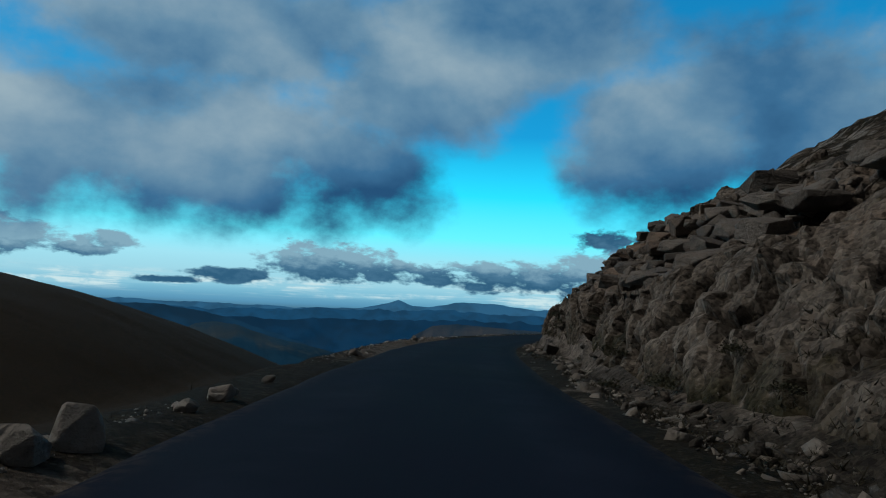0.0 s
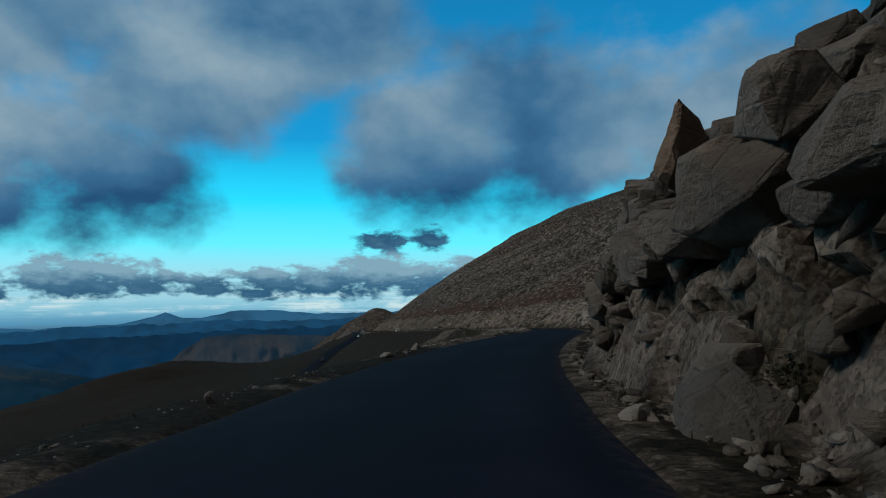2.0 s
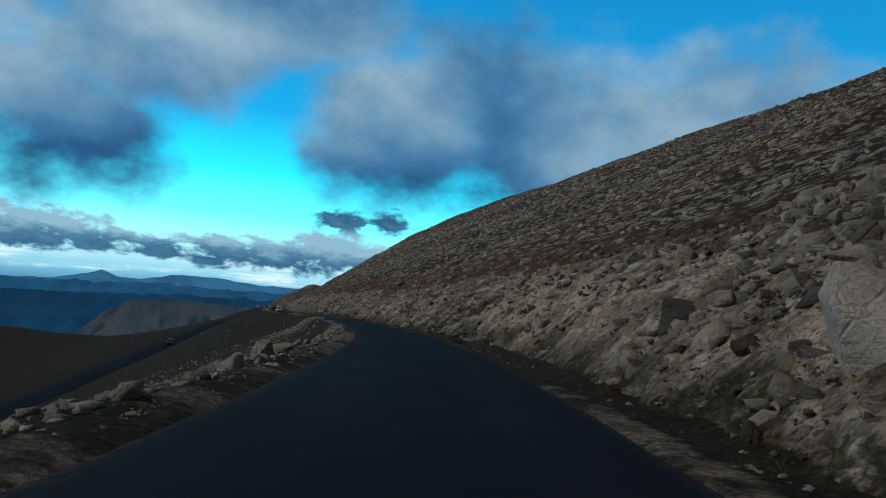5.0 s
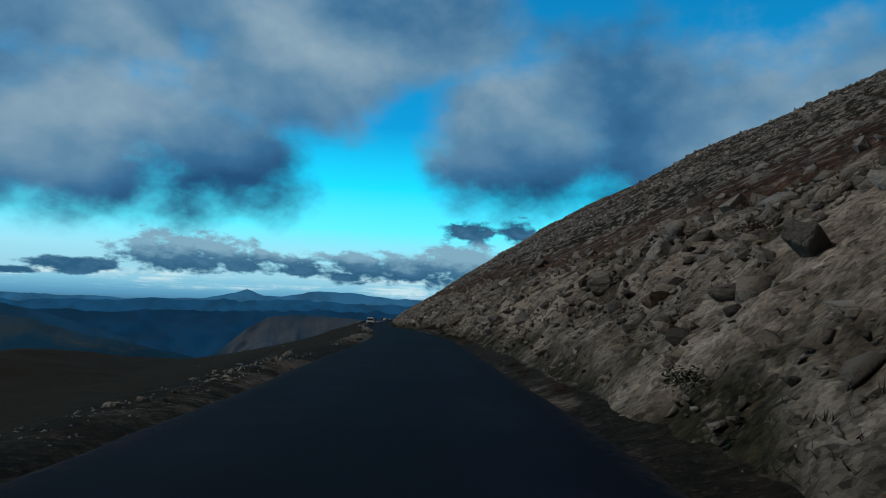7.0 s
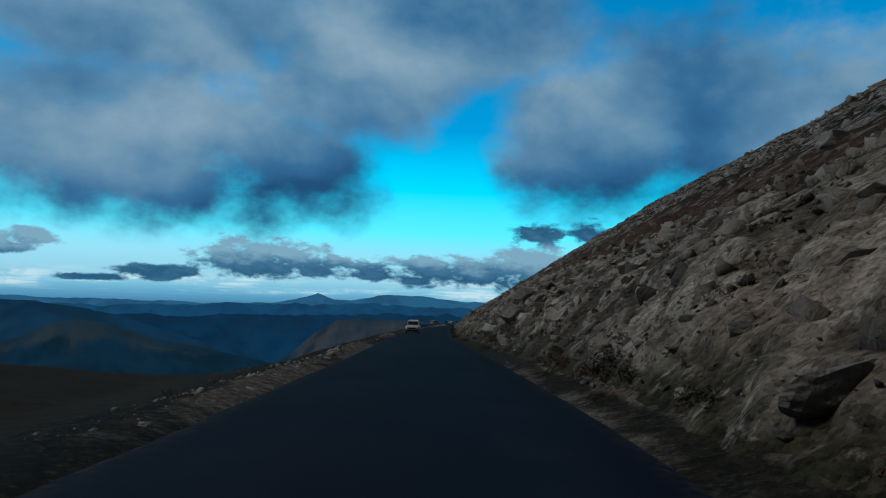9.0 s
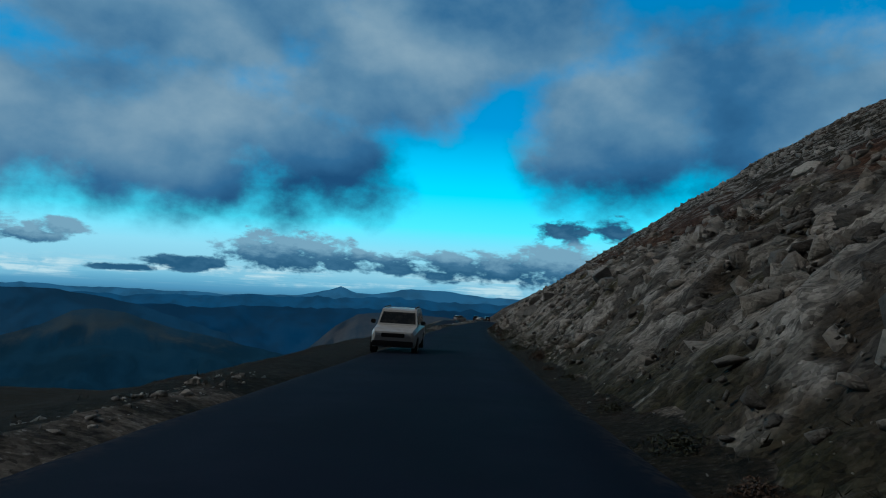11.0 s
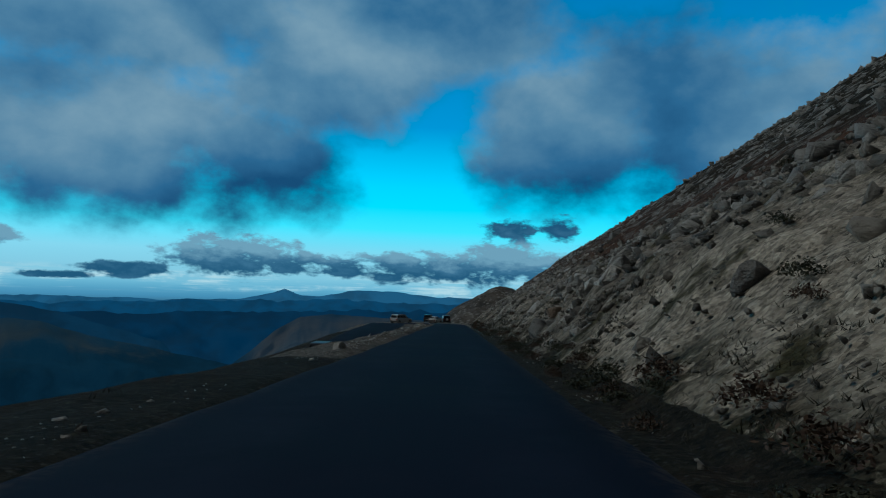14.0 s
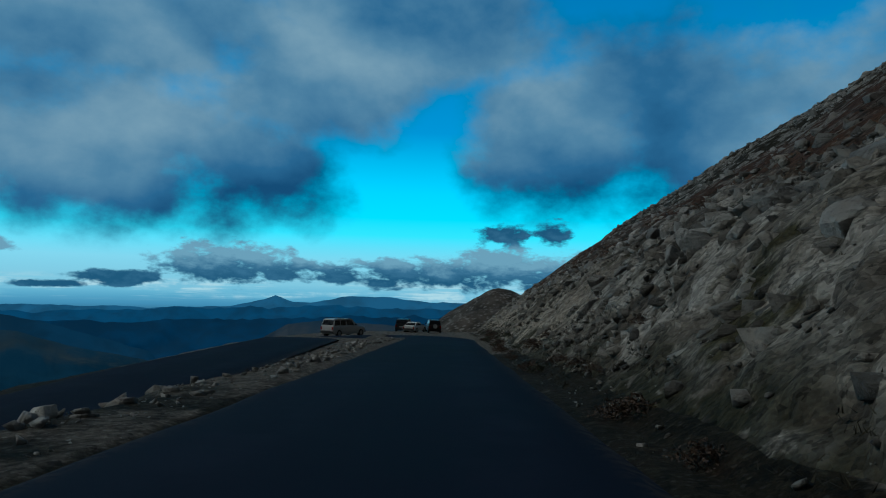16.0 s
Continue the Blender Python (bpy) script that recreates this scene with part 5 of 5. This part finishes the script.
    part("plate", *box(back - 0.075, back - 0.05, -0.25, 0.25, 0.66, 0.80), PLATE, car)
    for side in (-1, 1):
        y = side * (hw - 0.36)
        part("headlight", *box(front - 0.16, front + 0.0, y - 0.16, y + 0.16, hood - 0.33, hood - 0.15), HEADLIGHT_ON if lit else HEADLIGHT, car, "lit headlight" if lit else "clear headlight", bevel=0.02)
        y = side * (hw - 0.18)
        part("tail_light", *box(back - 0.015, back + 0.12, y - 0.09, y + 0.09, belt - 0.42, belt - 0.10), TAIL, car, "red tail light", bevel=0.015)
        part("mirror", *box(w0 - 0.45, w0 - 0.30, side * (hw + 0.12) - 0.10, side * (hw + 0.12) + 0.10, belt + 0.02, belt + 0.20), TRIM, car, bevel=0.03)
    if spare:
        v, f = disc(0, 0, 0, 0.36, 0.24)
        v = [(back - 0.14 + y, x, z + 0.98) for x, y, z in v]
        wheel = part("spare_wheel", v, f, TYRE, car, "spare wheel on the tailgate")
        v, f = disc(0, 0, 0, 0.30, 0.05)
        part("cover", [(back - 0.27 + y, x, z + 0.98) for x, y, z in v], f, spare, wheel, "pale spare wheel cover")
    if rack:
        for side in (-1, 1):
            part("roof_rail", *box(r1 + 0.2, w1 - 0.2, side * (tw - 0.08) - 0.02, side * (tw - 0.08) + 0.02, roof + 0.03, roof + 0.08), TRIM, car)
    s, d, turn, z_off = at
    x, y, _ = (float(v) for v in height(np.array(s), np.array(d)))
    return tagged(car, label, "car"), x, y


def set_down(made, s, d, turn, z):
    car, x, y = made
    c, r = line(np.array(float(s)))
    ahead = math.atan2(float(r[0]), -float(r[1]))
    car.matrix_basis = pose(x, y, z, 0, 0, 0) @ Matrix.Rotation(ahead + radians(turn), 4, "Z")


def surface(s, d):
    """Top of the road where there is one, else of the land."""
    x, y, z = (float(v) for v in height(np.array(float(s)), np.array(float(d))))
    if abs(d) < HALF and s < HAIRPIN:
        return float(line(np.array(float(s)))[0][2]) + 0.05
    off, drop = lower_road(np.array(float(s)))
    if abs(d - float(off)) < HALF and s < HAIRPIN:
        return float(spot(np.array(float(s)), off)[2] + drop) + 0.05
    return z


def parked(s, d, turn, *spec, **more):
    set_down(vehicle(*spec, at=(s, d, turn, 0), **more), s, d, turn, surface(s, d))


WAGON = (5.0, 1.90, 1.02, 1.12, 1.82, (1.05, 0.45, -2.20, -2.42))
parked(618, -10.2, -34, "suv", "silver station wagon parked at the turn-out", SILVER, *WAGON, rack=True)
parked(645, -5.6, -8, "suv", "black off-roader parked at the turn-out's edge", BLACK, 4.5, 1.86, 1.05, 1.14, 1.80, (0.95, 0.5, -2.0, -2.15))
parked(643, -4.0, -20, "car", "white saloon car parked at the turn-out", WHITE, 4.6, 1.80, 0.90, 0.96, 1.44, (0.95, 0.2, -1.15, -1.75))
parked(646, -1.5, 8, "suv", "dark red off-roader with a covered spare wheel", DARK_RED, 4.4, 1.86, 1.08, 1.14, 1.84, (0.85, 0.5, -2.05, -2.14), spare=WHITE)
parked(405, -2.2, 180, "suv", "silver off-roader coming up the road", SILVER, 4.7, 1.88, 1.04, 1.12, 1.78, (0.95, 0.3, -2.05, -2.30), rack=True)
parked(541, float(lower_road(np.array(541.0))[0]) + 1.0, 176, "suv", "black car with lit headlights on the lower road", BLACK, 4.6, 1.86, 1.02, 1.12, 1.75, (0.95, 0.4, -2.0, -2.2), lit=True)

parked(428, float(lower_road(np.array(428.0))[0]) + 1.2, 176, "suv", "dark car climbing the lower road", DARK_RED, 4.6, 1.86, 1.02, 1.12, 1.75, (0.95, 0.4, -2.0, -2.2))


# ---- marker post on the verge ----
def marker_post(s, d, lean):
    x, y, z = (float(v) for v in height(np.array(float(s)), np.array(float(d))))
    post = new("marker_post")
    n = 8
    rings = [[(0.035 * f * math.cos(2 * math.pi * k / n), 0.035 * f * math.sin(2 * math.pi * k / n), h) for k in range(n)] for h, f in ((-0.3, 1.1), (0.6, 1.0), (1.62, 0.9), (1.66, 0.6))]
    part("pole", *loft(rings), RUST_IRON, post, "dark rusty iron pole", smooth=True)
    part("reflector", *box(-0.05, 0.05, -0.06, -0.03, 1.50, 1.62), PLATE, post, "white reflector", bevel=0.01)
    post.matrix_basis = pose(x, y, z) @ Matrix.Rotation(radians(lean), 4, "Y")
    tagged(post, "leaning dark iron marker post with white reflector", "marker post")


RUST_IRON = paint("rusty_iron", (0.045, 0.032, 0.026), 0.8, 0.2)


# ---- shrubs and grass ----
def leaf_look(a, b):
    def build(g, bsdf):
        rnd = g.add("ShaderNodeNewGeometry").outputs["Random Per Island"]
        g.put(bsdf.inputs["Base Color"], g.ramp(rnd, [(0.0, a), (1.0, b)]))
        bsdf.inputs["Roughness"].default_value = 0.8
    return build


SHRUB_LEAF = material("shrub_leaves", leaf_look((0.018, 0.022, 0.010), (0.05, 0.048, 0.022)))
BROWN_LEAF = material("dry_brown_leaves", leaf_look((0.035, 0.018, 0.011), (0.085, 0.048, 0.026)))
GRASS_BLADE = material("dry_grass", leaf_look((0.014, 0.013, 0.006), (0.048, 0.040, 0.020)))


def shrub_data(seed, mat):
    rnd = random.Random(seed)
    verts, faces = [], []
    for _ in range(420):
        a, e, r = rnd.uniform(0, 6.283), rnd.uniform(0.0, 1.5), rnd.uniform(0.45, 1.0)
        r *= 1 + 0.3 * math.sin(3 * a + seed) * math.cos(2 * e)
        c = Vector((r * math.cos(a) * math.cos(e), r * math.sin(a) * math.cos(e), 0.7 * r * math.sin(e) + 0.05))
        t = Vector((rnd.gauss(0, 1), rnd.gauss(0, 1), rnd.gauss(0.4, 1))).normalized() * rnd.uniform(0.05, 0.11)
        w = t.cross(Vector((rnd.gauss(0, 1), rnd.gauss(0, 1), rnd.gauss(0, 1)))).normalized() * rnd.uniform(0.02, 0.045)
        k = len(verts)
        verts += [c - t, c + w, c + t, c - w]
        faces.append((k, k + 1, k + 2, k + 3))
    me = bpy.data.meshes.new("shrub")
    me.from_pydata([v[:] for v in verts], [], faces)
    me.materials.append(mat)
    return me


SHRUBS = [shrub_data(k, BROWN_LEAF if k % 2 else SHRUB_LEAF) for k in range(6)]


def shrub(s, d, size, seed):
    x, y, z = (float(v) for v in height(np.array(float(s)), np.array(float(d))))
    ob = new("shrub", SHRUBS[seed % 6])
    ob.matrix_basis = pose(x, y, z - 0.05 * size, 0, 0, seed * 67 % 360) @ Matrix.Diagonal((size, size, size * 0.8, 1))
    tagged(ob, "low dry brown shrub on the bank" if seed % 2 else "low dark green shrub on the bank", "shrub", "shrubs on the bank")


def build_plants():
    rnd = random.Random(21)
    for k in range(295):
        s = rnd.uniform(6, 110) if k % 8 == 0 else rnd.uniform(480, 620) if k % 3 == 0 else rnd.uniform(130, 640)
        foot = float(np.interp(s, BANK_S, BANK_FOOT))
        d = max(foot + rnd.uniform(-0.4, 0.8), 3.55) if rnd.random() < 0.75 or s < 110 else foot + rnd.uniform(1, 11)
        shrub(s, d, rnd.uniform(0.25, 0.6), k)
    rng = np.random.default_rng(12)
    for name, sign, s0, s1, d0, d1, n, label in (("verge_grass", 1, -5, 640, 3.7, 6.6, 34000, "dry olive grass along the verge"), ("slope_grass", -1, -5, 600, 4.2, 14, 12000, "dry brown grass below the road"),
                                                 ("hill_grass", 1, 100, 640, 12, 32, 12000, "dry brown tufts above the bank")):
        s, d = rng.uniform(s0, s1, n), d0 + rng.uniform(0, 1, n) ** 1.2 * (d1 - d0)
        x, y, _ = spot(s, d * sign)
        keep = wave(x, y, 4, 71) + 0.6 * wave(x, y, 0.8, 72) + rng.uniform(-0.3, 0.3, n) > 0.3
        s, d = s[keep], d[keep] * sign
        x, y, z = height(s, d)
        z = z + np.where(sign > 0, 0.05, 0.0)
        tri = []
        for _ in range(5):
            n = len(s)
            a, h, w = rng.uniform(0, 6.283, n), rng.uniform(0.03, 0.13, n) * rng.uniform(0.4, 1, n), rng.uniform(0.006, 0.016, n)
            bx, by = x + rng.normal(0, 0.05, n), y + rng.normal(0, 0.05, n)
            lx, ly = rng.normal(0, 0.09, n), rng.normal(0, 0.09, n)
            ca, sa = np.cos(a) * w, np.sin(a) * w
            tri.append(np.stack([np.stack([bx - ca, by - sa, z - 0.03], -1), np.stack([bx + ca, by + sa, z - 0.03], -1), np.stack([bx + lx, by + ly, z + h], -1)], 1))
        v = np.concatenate(tri).reshape(-1, 3)
        ob = mesh_object(name, v.tolist(), np.arange(len(v)).reshape(-1, 3).tolist(), GRASS_BLADE, smooth=False)
        tagged(ob, label, "grass", kind="stuff")


build_plants()
marker_post(459.5, 3.7, 12)
